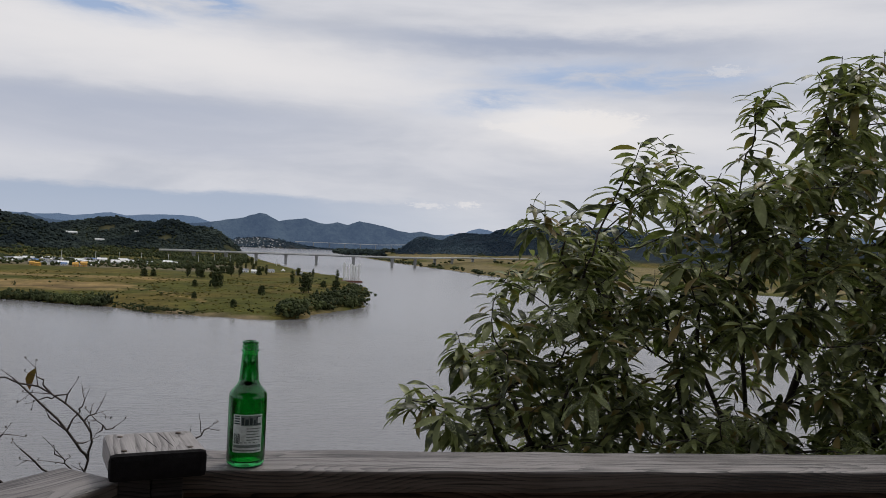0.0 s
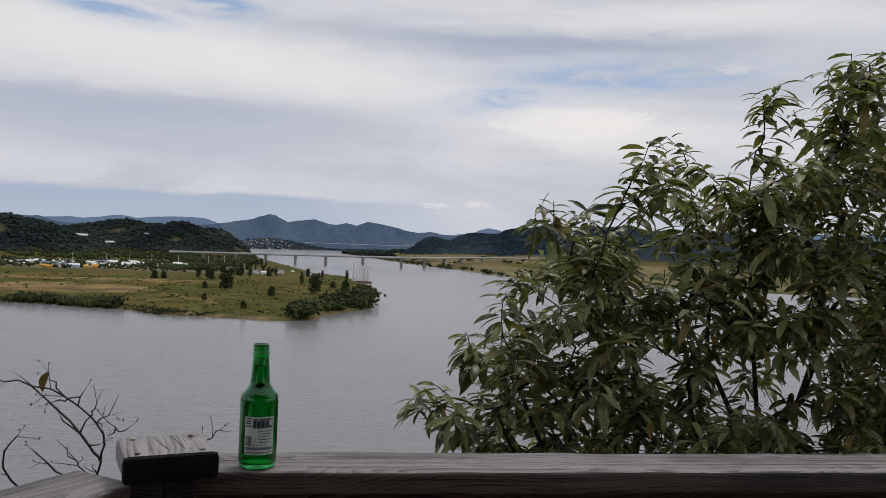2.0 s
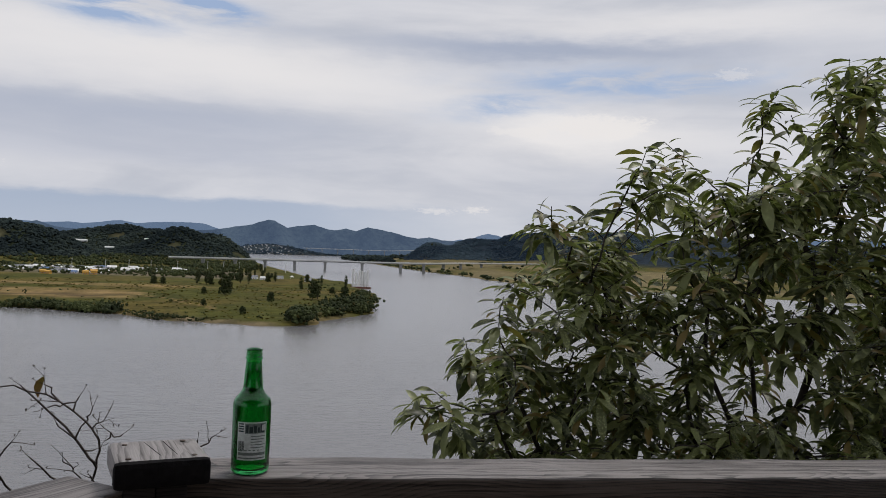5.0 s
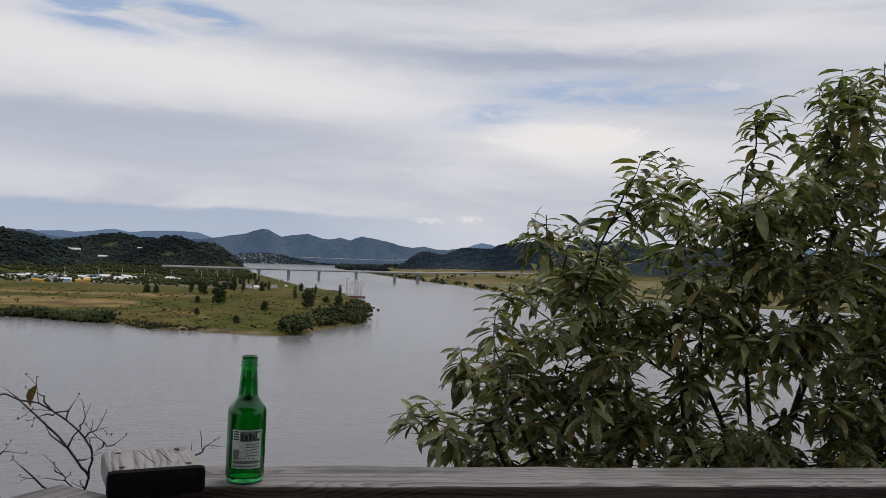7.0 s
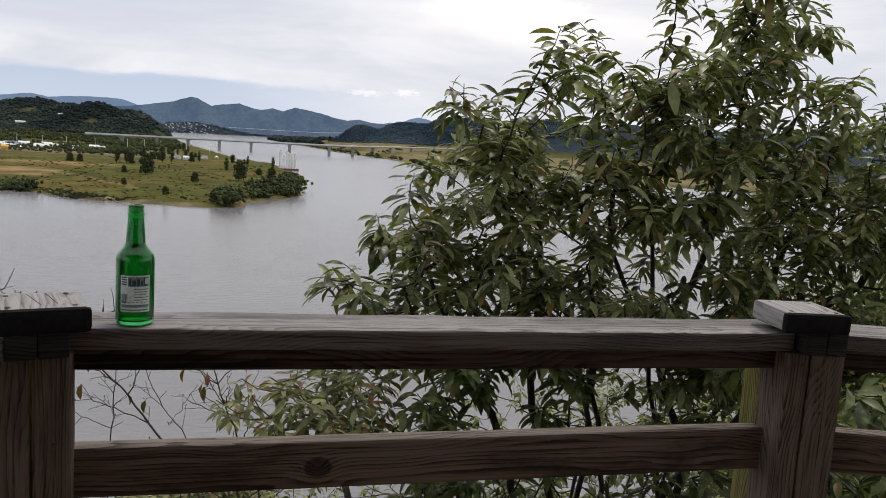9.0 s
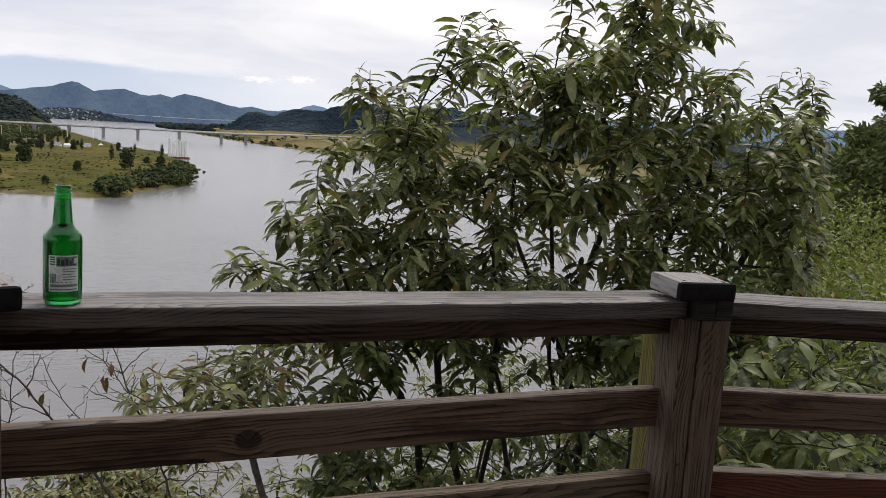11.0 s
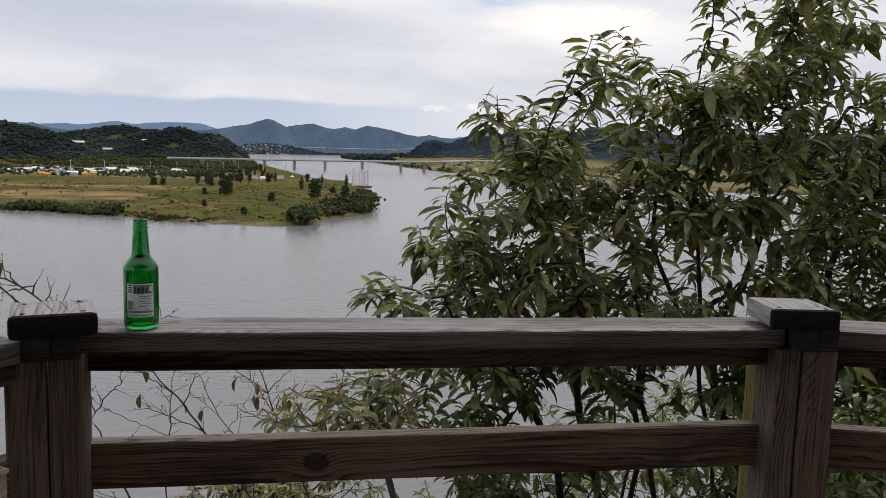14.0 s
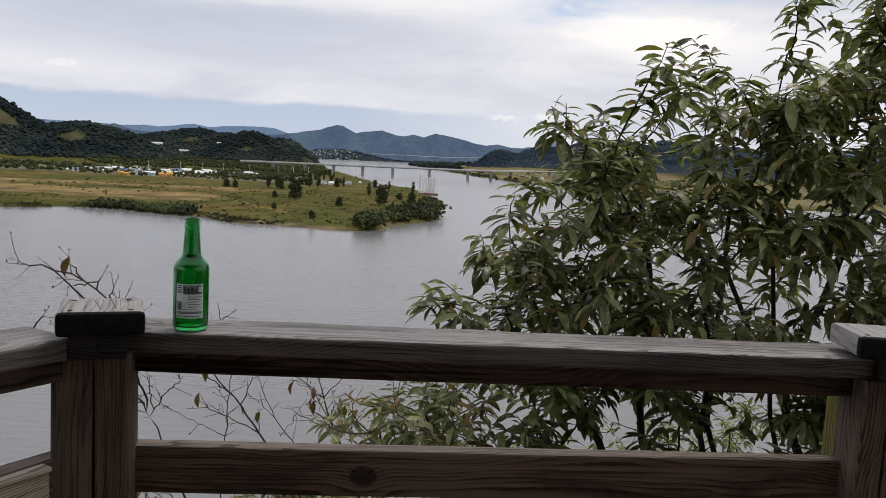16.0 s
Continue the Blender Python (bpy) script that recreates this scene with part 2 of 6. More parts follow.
def leaf_material(name, dark, light, turning, rough=0.42, through_light=0.25, turn=0.08, gloss=0.5, coat=0.0, patch=0.0):
    """Leaves that differ one from another, with a paler midrib side and some light through them."""
    m, n, shader, co = surface(name, rough, 0.0, gloss)
    n.put(shader.inputs["Coat Weight"], coat)
    n.put(shader.inputs["Coat Roughness"], 0.3)
    geo = n.add("ShaderNodeNewGeometry")
    each = n.math("FRACT", n.math("ADD", geo.outputs["Random Per Island"], n.add("ShaderNodeObjectInfo").outputs["Random"]))
    colour = n.mix(n.math("POWER", each, 1.7), dark, light)
    colour = n.mix(n.ramp(n.noise(co, 22.0, 3.0), 0.45, 0.75), colour, tuple(c * 1.5 for c in light))
    colour = n.mix(n.ramp(n.math("FRACT", n.math("MULTIPLY", each, 7.31)), 1.0 - turn, 1.0 - turn * 0.5), colour, turning)
    if patch:
        stand = n.ramp(n.noise(co, patch, 5.0, 0.65), 0.38, 0.66)
        colour = n.mix(stand, n.mix(1.0, colour, (0.65, 0.68, 0.72), "MULTIPLY"), n.mix(1.0, colour, (1.55, 1.5, 1.3), "MULTIPLY"))
    n.put(shader.inputs["Base Color"], colour)
    n.put(shader.inputs["Normal"], n.bump(n.noise(co, 60.0, 2.0), 0.10, 0.002))
    thin = n.add("ShaderNodeBsdfTranslucent")
    n.put(thin.inputs[0], n.mix(0.5, colour, (0.16, 0.22, 0.03)))
    both = n.add("ShaderNodeMixShader")
    n.put(both.inputs[0], through_light)
    n.put(both.inputs[1], shader.outputs[0])
    n.put(both.inputs[2], thin.outputs[0])
    out = next(k for k in n.tree.nodes if k.type == "OUTPUT_MATERIAL")
    n.put(out.inputs[0], both.outputs[0])
    return m


def water_material():
    m, n, shader, co = surface("river_water", 0.20)
    n.put(shader.inputs["IOR"], 1.33)
    far = n.noise(n.scaled(co, 0.004, 0.006, 1), 1.0, 3.0)
    n.put(shader.inputs["Base Color"], n.mix(n.ramp(far, 0.3, 0.7), (0.170, 0.168, 0.171), (0.190, 0.187, 0.190)))
    ripple = n.noise(n.scaled(co, 0.26, 0.85, 1), 1.0, 5.0, 0.6, 0.4)
    swell = n.noise(n.scaled(co, 0.05, 0.16, 1), 1.0, 3.0)
    gust = n.ramp(n.noise(n.scaled(co, 0.006, 0.011, 1, (5, 2, 0)), 1.0, 3.0), 0.3, 0.7)
    wave = n.math("MULTIPLY", n.math("ADD", ripple, n.math("MULTIPLY", swell, 0.6)), n.math("ADD", n.math("MULTIPLY", gust, 0.35), 0.75))
    place = n.add("ShaderNodeSeparateXYZ")
    n.put(place.inputs[0], co)
    calm = n.math("SUBTRACT", 1.0, n.math("MULTIPLY", n.ramp(place.outputs[1], 90.0, 480.0), 0.75))
    n.put(shader.inputs["Normal"], n.bump(n.math("MULTIPLY", wave, calm), 1.0, 0.23))
    return m


def ground_material():
    """Land cover from the mesh's own cover colours, with grain at two scales."""
    m, n, shader, co = surface("ground_cover", 0.95, 0.0, 0.05)
    layer = n.add("ShaderNodeVertexColor")
    layer.layer_name = "cover"
    cover = layer.outputs[0]
    near = n.noise(co, 1.3, 6.0, 0.7)
    mid = n.noise(co, 0.05, 6.0, 0.65)
    colour = n.mix(n.ramp(mid, 0.3, 0.7), n.mix(1.0, cover, (0.66, 0.66, 0.62), "MULTIPLY"), n.mix(1.0, cover, (1.32, 1.28, 1.2), "MULTIPLY"))
    tuft = n.noise(n.scaled(co, 0.16, 0.05, 1), 1.0, 5.0, 0.7)
    colour = n.mix(n.math("MULTIPLY", n.ramp(tuft, 0.42, 0.68), 0.5), colour, n.mix(1.0, colour, (0.42, 0.46, 0.5), "MULTIPLY"))
    colour = n.mix(n.math("MULTIPLY", n.ramp(near, 0.35, 0.7), 0.4), colour, n.mix(1.0, colour, (0.5, 0.5, 0.5), "MULTIPLY"))
    n.put(shader.inputs["Base Color"], colour)
    n.put(shader.inputs["Normal"], n.bump(near, 0.6, 0.3))
    return m


def distance_material(name, colour, haze_glow):
    """Hills kilometres off; the veil of haze is put in as a faint bluish emission."""
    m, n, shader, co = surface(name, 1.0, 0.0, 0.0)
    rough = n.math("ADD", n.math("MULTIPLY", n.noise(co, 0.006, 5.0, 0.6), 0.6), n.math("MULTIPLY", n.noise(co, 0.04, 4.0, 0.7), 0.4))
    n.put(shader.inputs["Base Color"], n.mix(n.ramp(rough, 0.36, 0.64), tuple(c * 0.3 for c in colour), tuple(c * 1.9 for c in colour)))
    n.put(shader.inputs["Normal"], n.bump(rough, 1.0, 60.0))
    n.put(shader.inputs["Emission Color"], (*haze_glow, 1))
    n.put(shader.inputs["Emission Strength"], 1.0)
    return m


def glass_material():
    m, n, shader, co = surface("green_glass", 0.02)
    n.put(shader.inputs["Base Color"], (0.050, 0.43, 0.125, 1))
    n.put(shader.inputs["Transmission Weight"], 1.0)
    n.put(shader.inputs["IOR"], 1.5)
    return m


def liquid_material():
    m, n, shader, co = surface("clear_liquid", 0.0)
    n.put(shader.inputs["Base Color"], (0.85, 1.0, 0.88, 1))
    n.put(shader.inputs["Transmission Weight"], 1.0)
    n.put(shader.inputs["IOR"], 1.33)
    return m


# top rail: pale top against dark fronts is weathering plus painted skylight
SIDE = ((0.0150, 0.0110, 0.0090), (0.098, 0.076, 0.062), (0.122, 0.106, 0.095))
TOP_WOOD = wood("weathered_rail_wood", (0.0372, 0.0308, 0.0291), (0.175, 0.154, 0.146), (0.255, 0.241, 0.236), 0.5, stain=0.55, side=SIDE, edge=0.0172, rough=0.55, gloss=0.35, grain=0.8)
# the pale top strip is weathering and skylight put into the colour
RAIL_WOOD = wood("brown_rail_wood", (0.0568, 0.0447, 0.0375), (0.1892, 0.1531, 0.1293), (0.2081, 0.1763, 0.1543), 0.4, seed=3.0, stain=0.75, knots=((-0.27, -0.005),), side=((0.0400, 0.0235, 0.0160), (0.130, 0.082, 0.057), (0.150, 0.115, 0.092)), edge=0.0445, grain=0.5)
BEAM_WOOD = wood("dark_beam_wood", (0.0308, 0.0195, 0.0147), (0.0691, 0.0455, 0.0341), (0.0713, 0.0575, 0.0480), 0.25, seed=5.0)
POST_WOOD = wood("brown_post_wood", (0.052, 0.035, 0.026), (0.132, 0.094, 0.070), (0.165, 0.135, 0.112), 0.5, seed=7.0, stain=0.4, grain=0.5)
MOSS_WOOD = wood("mossy_post_wood", (0.055, 0.050, 0.015), (0.16, 0.142, 0.038), (0.16, 0.155, 0.08), 0.3, seed=9.0)
RED_WOOD = wood("red_stained_wood", (0.07, 0.06, 0.05), (0.15, 0.125, 0.105), (0.17, 0.15, 0.13), 0.3, seed=11.0, stain=0.25, side=((0.085, 0.030, 0.019), (0.118, 0.043, 0.027), (0.125, 0.052, 0.035)), edge=0.0445)
PALE_WOOD = wood("pale_board_wood", (0.28, 0.225, 0.165), (0.46, 0.39, 0.30), (0.45, 0.41, 0.36), 0.4, seed=13.0, stain=0.25)
CAP_WOOD = wood("bleached_cap_wood", (0.115, 0.104, 0.101), (0.265, 0.246, 0.239), (0.34, 0.322, 0.318), 0.65, seed=29.0, stain=0.35, grain=0.2)
TOWN = plain("hazy_town_walls", (0.62, 0.60, 0.57), 0.9, 0, 0.3, 0.3)
BLOCK_WOOD = wood("dark_block_wood", (0.014, 0.0125, 0.0125), (0.034, 0.030, 0.029), (0.042, 0.040, 0.040), 0.25, seed=17.0)
LOWER_WOOD = wood("grey_brown_lower_wood", (0.0418, 0.0302, 0.0204), (0.1292, 0.0972, 0.068), (0.1444, 0.126, 0.102), 0.4, seed=23.0)
TAR = plain("tarred_end_grain", (0.013, 0.012, 0.013), 0.9, 0, 60, 0.4, 0.6, 0.003, 0.1)
NAIL = plain("rusty_nail", (0.08, 0.06, 0.05), 0.6, 0.6, 200)
DECK_WOOD = wood("deck_board_wood", (0.12, 0.08, 0.055), (0.25, 0.18, 0.13), (0.26, 0.24, 0.21), 0.4, seed=15.0)
LEAF = leaf_material("evergreen_leaf", (0.016, 0.022, 0.008), (0.295, 0.318, 0.128), (0.215, 0.15, 0.045), 0.46, 0.40, 0.14, gloss=0.42, coat=0.10)
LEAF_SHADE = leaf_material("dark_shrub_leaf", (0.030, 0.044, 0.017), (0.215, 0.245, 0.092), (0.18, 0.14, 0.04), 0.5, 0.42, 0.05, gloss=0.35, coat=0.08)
LEAF_OLD = leaf_material("olive_leaf", (0.075, 0.080, 0.032), (0.300, 0.305, 0.130), (0.20, 0.11, 0.04), 0.5, 0.32, 0.12, gloss=0.3)
LEAF_BRIGHT = leaf_material("bright_shrub_leaf", (0.08, 0.10, 0.018), (0.22, 0.25, 0.050), (0.18, 0.13, 0.03), 0.5, 0.35)
LEAF_BROWN = leaf_material("dry_leaf", (0.08, 0.032, 0.018), (0.19, 0.075, 0.03), (0.10, 0.07, 0.035), 0.6, 0.25)
# leaf colour lifted and blued to stand for haze over the river hills
LEAF_FAR = leaf_material("hazy_far_foliage", (0.029, 0.039, 0.040), (0.036, 0.047, 0.045), (0.035, 0.042, 0.033), 0.9, 0.02, gloss=0.0, patch=0.007)
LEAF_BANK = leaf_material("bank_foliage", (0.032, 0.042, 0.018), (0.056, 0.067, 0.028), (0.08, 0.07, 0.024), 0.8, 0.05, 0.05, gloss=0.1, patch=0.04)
# bluer still: haze over the furthest woods, painted into the leaves
LEAF_HAZE = leaf_material("haze_blue_foliage", (0.047, 0.069, 0.094), (0.053, 0.077, 0.104), (0.051, 0.073, 0.096), 0.9, 0.02, gloss=0.0, patch=0.006)
LEAF_SPUR = leaf_material("spur_foliage", (0.050, 0.063, 0.025), (0.130, 0.152, 0.055), (0.10, 0.085, 0.03), 0.7, 0.15, 0.05, gloss=0.15)
LEAF_REED = leaf_material("rough_grass_tufts", (0.050, 0.052, 0.015), (0.125, 0.105, 0.034), (0.16, 0.12, 0.05), 0.9, 0.1, gloss=0.05, patch=0.05)
BARK = plain("dark_bark", (0.045, 0.036, 0.030), 0.9, 0, 30, 0.45, 0.6, 0.004)
BARK_TWIG = plain("grey_brown_twig_bark", (0.10, 0.08, 0.07), 0.9, 0, 30, 0.45, 0.6, 0.004)
BARK_PALE = plain("grey_bark", (0.12, 0.10, 0.09), 0.9, 0, 30, 0.45, 0.6, 0.004)
CONCRETE = plain("pale_concrete", (0.66, 0.66, 0.64), 0.9, 0, 0.4, 0.15)
PIER = plain("dark_grey_concrete", (0.27, 0.27, 0.262), 0.9, 0, 0.4, 0.25)
WHITE = plain("white_paint", (0.78, 0.78, 0.76), 0.6, 0, 0.5, 0.1)
ROOF_GREY = plain("grey_roof", (0.22, 0.23, 0.25), 0.8, 0, 0.5, 0.3)
YELLOW = plain("yellow_paint", (0.60, 0.33, 0.06), 0.6, 0, 0.5, 0.2)
RUST = plain("rust_red_paint", (0.16, 0.07, 0.05), 0.8, 0, 0.5, 0.3)
BLUE = plain("blue_sheet", (0.10, 0.18, 0.36), 0.6, 0, 0.5, 0.2)
GLASS, LIQUID = glass_material(), liquid_material()
LABEL = plain("pale_label_paper", (0.60, 0.66, 0.64), 0.6, 0, 160, 0.2)
INK = plain("dark_label_ink", (0.03, 0.05, 0.05), 0.6, 0, 200, 0.2)
INK_GREY = plain("grey_label_ink", (0.17, 0.215, 0.20), 0.6, 0, 260, 0.45)
PLASTER = plain("dark_plaster", (0.10, 0.085, 0.07), 0.9, 0, 2, 0.3)


# ---- building helpers ----
def thing(name, at=(0, 0, 0), turn=0.0, **tags):
    ob = new(name)
    ob.matrix_basis = pose(*at, 0, 0, turn)
    ob.empty_display_size = 0.1
    return tagged(ob, **tags)


def link(name, mesh, material, parent=None, label="", m=None, smooth=False):
    if material is not None and not mesh.materials:
        mesh.materials.append(material)
    if smooth:
        mesh.polygons.foreach_set("use_smooth", [True] * len(mesh.polygons))
    ob = new(name, mesh)
    ob.parent = parent
    if m is not None:
        ob.matrix_basis = m
    return tagged(ob, label=label)


def part(name, bm, material, parent, label="", m=None, smooth=False):
    mesh = bpy.data.meshes.new(name)
    bm.to_mesh(mesh)
    bm.free()
    return link(name, mesh, material, parent, label, m, smooth)


def soup(name, verts, faces, material, parent=None, label="", smooth=False):
    """One mesh from numpy vertices and faces."""
    mesh = bpy.data.meshes.new(name)
    mesh.from_pydata(np.asarray(verts, float).tolist(), [], np.asarray(faces).tolist())
    mesh.update()
    return link(name, mesh, material, parent, label, None, smooth)


def board(lx, ly, lz, bevel=0.004, cuts=0, rough=0.0, seed=0):
    """A board about its centre, its length along x, with eased and slightly uneven edges."""
    bm = bmesh.new()
    bmesh.ops.create_cube(bm, size=1, matrix=Matrix.Diagonal((lx, ly, lz, 1)))
    if cuts:
        along = [e for e in bm.edges if abs(e.verts[0].co.x - e.verts[1].co.x) > lx * 0.5]
        bmesh.ops.subdivide_edges(bm, edges=along, cuts=cuts, use_grid_fill=True)
    bmesh.ops.bevel(bm, geom=[e for e in bm.edges if e.is_manifold and e.calc_face_angle(0) > 0.5], offset=bevel, segments=2, affect="EDGES", profile=0.6)
    if rough:
        for v in bm.verts:
            p = Vector((v.co.x * 9 + seed, v.co.y * 40, v.co.z * 40 + seed))
            v.co += noise.noise_vector(p) * rough * Vector((0.2, 1, 1)).length / 1.4
            v.co.z += noise.noise(Vector((v.co.x * 2.1 + seed, seed, 3))) * rough * 0.8
    return bm


def lathe(profile, segments=48, closed=False):
    """A turned body from (radius, height) pairs."""
    bm = bmesh.new()
    rings = []
    for r, z in profile:
        if r < 1e-6:
            rings.append([bm.verts.new((0, 0, z))])
        else:
            rings.append([bm.verts.new((r * math.cos(2 * math.pi * k / segments), r * math.sin(2 * math.pi * k / segments), z)) for k in range(segments)])
    for a, b in zip(rings, rings[1:]):
        for k in range(segments):
            j = (k + 1) % segments
            if len(a) == 1:
                bm.faces.new((a[0], b[k], b[j]))
            elif len(b) == 1:
                bm.faces.new((a[k], a[j], b[0]))
            else:
                bm.faces.new((a[k], a[j], b[j], b[k]))
    bmesh.ops.recalc_face_normals(bm, faces=bm.faces)
    return bm


def box(x0, x1, y0, y1, z0, z1, bevel=0.0):
    bm = bmesh.new()
    bmesh.ops.create_cube(bm, size=1, matrix=Matrix.Translation(((x0 + x1) / 2, (y0 + y1) / 2, (z0 + z1) / 2)) @ Matrix.Diagonal((x1 - x0, y1 - y0, z1 - z0, 1)))
    if bevel:
        bmesh.ops.bevel(bm, geom=bm.edges[:], offset=bevel, segments=2, affect="EDGES")
    return bm


# ---- the land and the river ----
# shorelines, in metres on the river's level
PENINSULA = [(-5000, 420), (-420, 410), (-250, 428), (-170, 474), (-106, 452), (-72, 419), (-24, 406), (-6, 425), (26, 504), (43, 668),
             (44, 720), (33, 830), (22, 985), (-13, 1035), (-55, 1290), (-110, 1600), (-170, 2000), (-240, 2600), (-330, 3250), (-5000, 3250)]
RIGHT_BANK = [(5000, 300), (1500, 620), (800, 800), (480, 920), (330, 1010), (258, 1172), (232, 1426), (200, 1628), (136, 2210), (66, 3180), (58, 3300), (120, 3480), (420, 3560), (5000, 3560)]
NEAR_BANK = [(-5000, -200), (-300, 20), (-60, 48), (0, 58), (30, 62), (60, 74), (150, 90), (400, 60), (5000, -100), (5000, -5000), (-5000, -5000)]
FAR_BANK = [(-5000, 3500), (-600, 3650), (-330, 3760), (-60, 4200), (60, 4380), (400, 4400), (900, 4200), (5000, 3700), (5000, 6000), (-5000, 6000)]
# hills: x, y, half-lengths, height above the plain
HILLS = [(-790, 1390, 180, 250, 130), (-545, 1505, 108, 200, 56), (-540, 2130, 185, 210, 62), (-425, 2060, 90, 190, 50), (-339, 1920, 72, 170, 62), (-255, 1935, 60, 140, 50), (-300, 4300, 190, 240, 46),
         (345, 2730, 72, 200, 54), (500, 2704, 125, 220, 66), (690, 2664, 180, 240, 92), (950, 2600, 250, 280, 104), (1240, 2440, 300, 300, 96), (1600, 2200, 350, 350, 90), (1500, 1500, 500, 400, 60)]


def inside(px, py, poly):
    """Signed distance to a shoreline: positive on land."""
    best, odd = np.full(px.shape, 1e9), np.zeros(px.shape, bool)
    for (ax, ay), (bx, by) in zip(poly, poly[1:] + poly[:1]):
        dx, dy = bx - ax, by - ay
        t = np.clip(((px - ax) * dx + (py - ay) * dy) / (dx * dx + dy * dy), 0, 1)
        best = np.minimum(best, np.hypot(px - ax - t * dx, py - ay - t * dy))
        if dy:
            odd ^= ((ay > py) != (by > py)) & (px < dx * (py - ay) / dy + ax)
    return np.where(odd, best, -best)


def wave_noise(x, y, scale, seed):
    """A cheap smooth field between -1 and 1."""
    rng = np.random.RandomState(seed)
    out = np.zeros_like(x)
    for k in range(7):
        a, f = rng.uniform(0, 2 * np.pi), rng.uniform(0.6, 2.2) / scale
        out += np.sin((np.cos(a) * x + np.sin(a) * y) * f * 2 * np.pi + rng.uniform(0, 7))
    return out / 4.0


def smooth(v, lo, hi):
    t = np.clip((v - lo) / (hi - lo), 0, 1)
    return t * t * (3 - 2 * t)


def land(x, y):
    """Height of the ground, and how much of it is wooded hill."""
    x, y = np.asarray(x, float), np.asarray(y, float)
    wx, wy = x + 5 * wave_noise(x, y, 60, 1) * smooth(y, 200, 420), y + 5 * wave_noise(x, y, 70, 2) * smooth(y, 200, 420)
    flat = np.maximum.reduce([inside(wx, wy, PENINSULA), inside(wx, wy, RIGHT_BANK), inside(wx, wy, FAR_BANK)])
    z = WATER - 3.0 + 4.2 * smooth(flat, -6, 5) + 1.6 * smooth(flat, 4, 60) + 0.5 * wave_noise(x, y, 90, 3) * smooth(flat, 2, 20)
    rise = np.zeros_like(x)
    for hx, hy, sx, sy, h in HILLS:
        q = ((x - hx) / sx) ** 2 + ((y - hy) / sy) ** 2
        rise = np.maximum(rise, h * np.exp(-q ** 1.15)) + 0.25 * np.minimum(rise, h * np.exp(-q ** 1.15))
    rise = rise * (1 + 0.07 * wave_noise(x, y, 240, 4) + 0.04 * wave_noise(x, y, 90, 5)) * smooth(flat, 3, 28)
    # the right-hand plain climbs gently to the hills
    z = z + rise + 13 * smooth(x, 150, 420) * smooth(y, 1500, 2300) * smooth(flat, 5, 80)
    bank = inside(x, y, NEAR_BANK)
    steep = -41 + 3.2 * smooth(bank, -4, 2) + 0.665 * np.maximum(bank, 0)
    top = -0.55 + 0.05 * wave_noise(x, y, 6, 6)
    near = -np.log(np.exp(-np.minimum(steep, 30) * 1.6) + np.exp(-top * 1.6)) / 1.6
    spur = -1.6 - 0.05 * np.hypot(x, y) - 0.13 * np.abs(x * 0.643 - y * 0.766) ** 1.9
    spur = np.where((x > 3) & (y > -5), spur - 3 * smooth(np.hypot(x, y), 9, 4), -60)
    near = np.maximum(near, spur)
    near = near + 0.35 * wave_noise(x, y, 9, 7) * smooth(bank, 3, 12) * smooth(y, 2.2, 8)
    return np.where(bank > -6, np.maximum(near, -41), z), rise, flat, bank


def clearing(x, y):
    """Cleared terraces and cut banks on the river hills."""
    return smooth(wave_noise(x, y * 0.6, 150, 16), 0.5, 0.8)


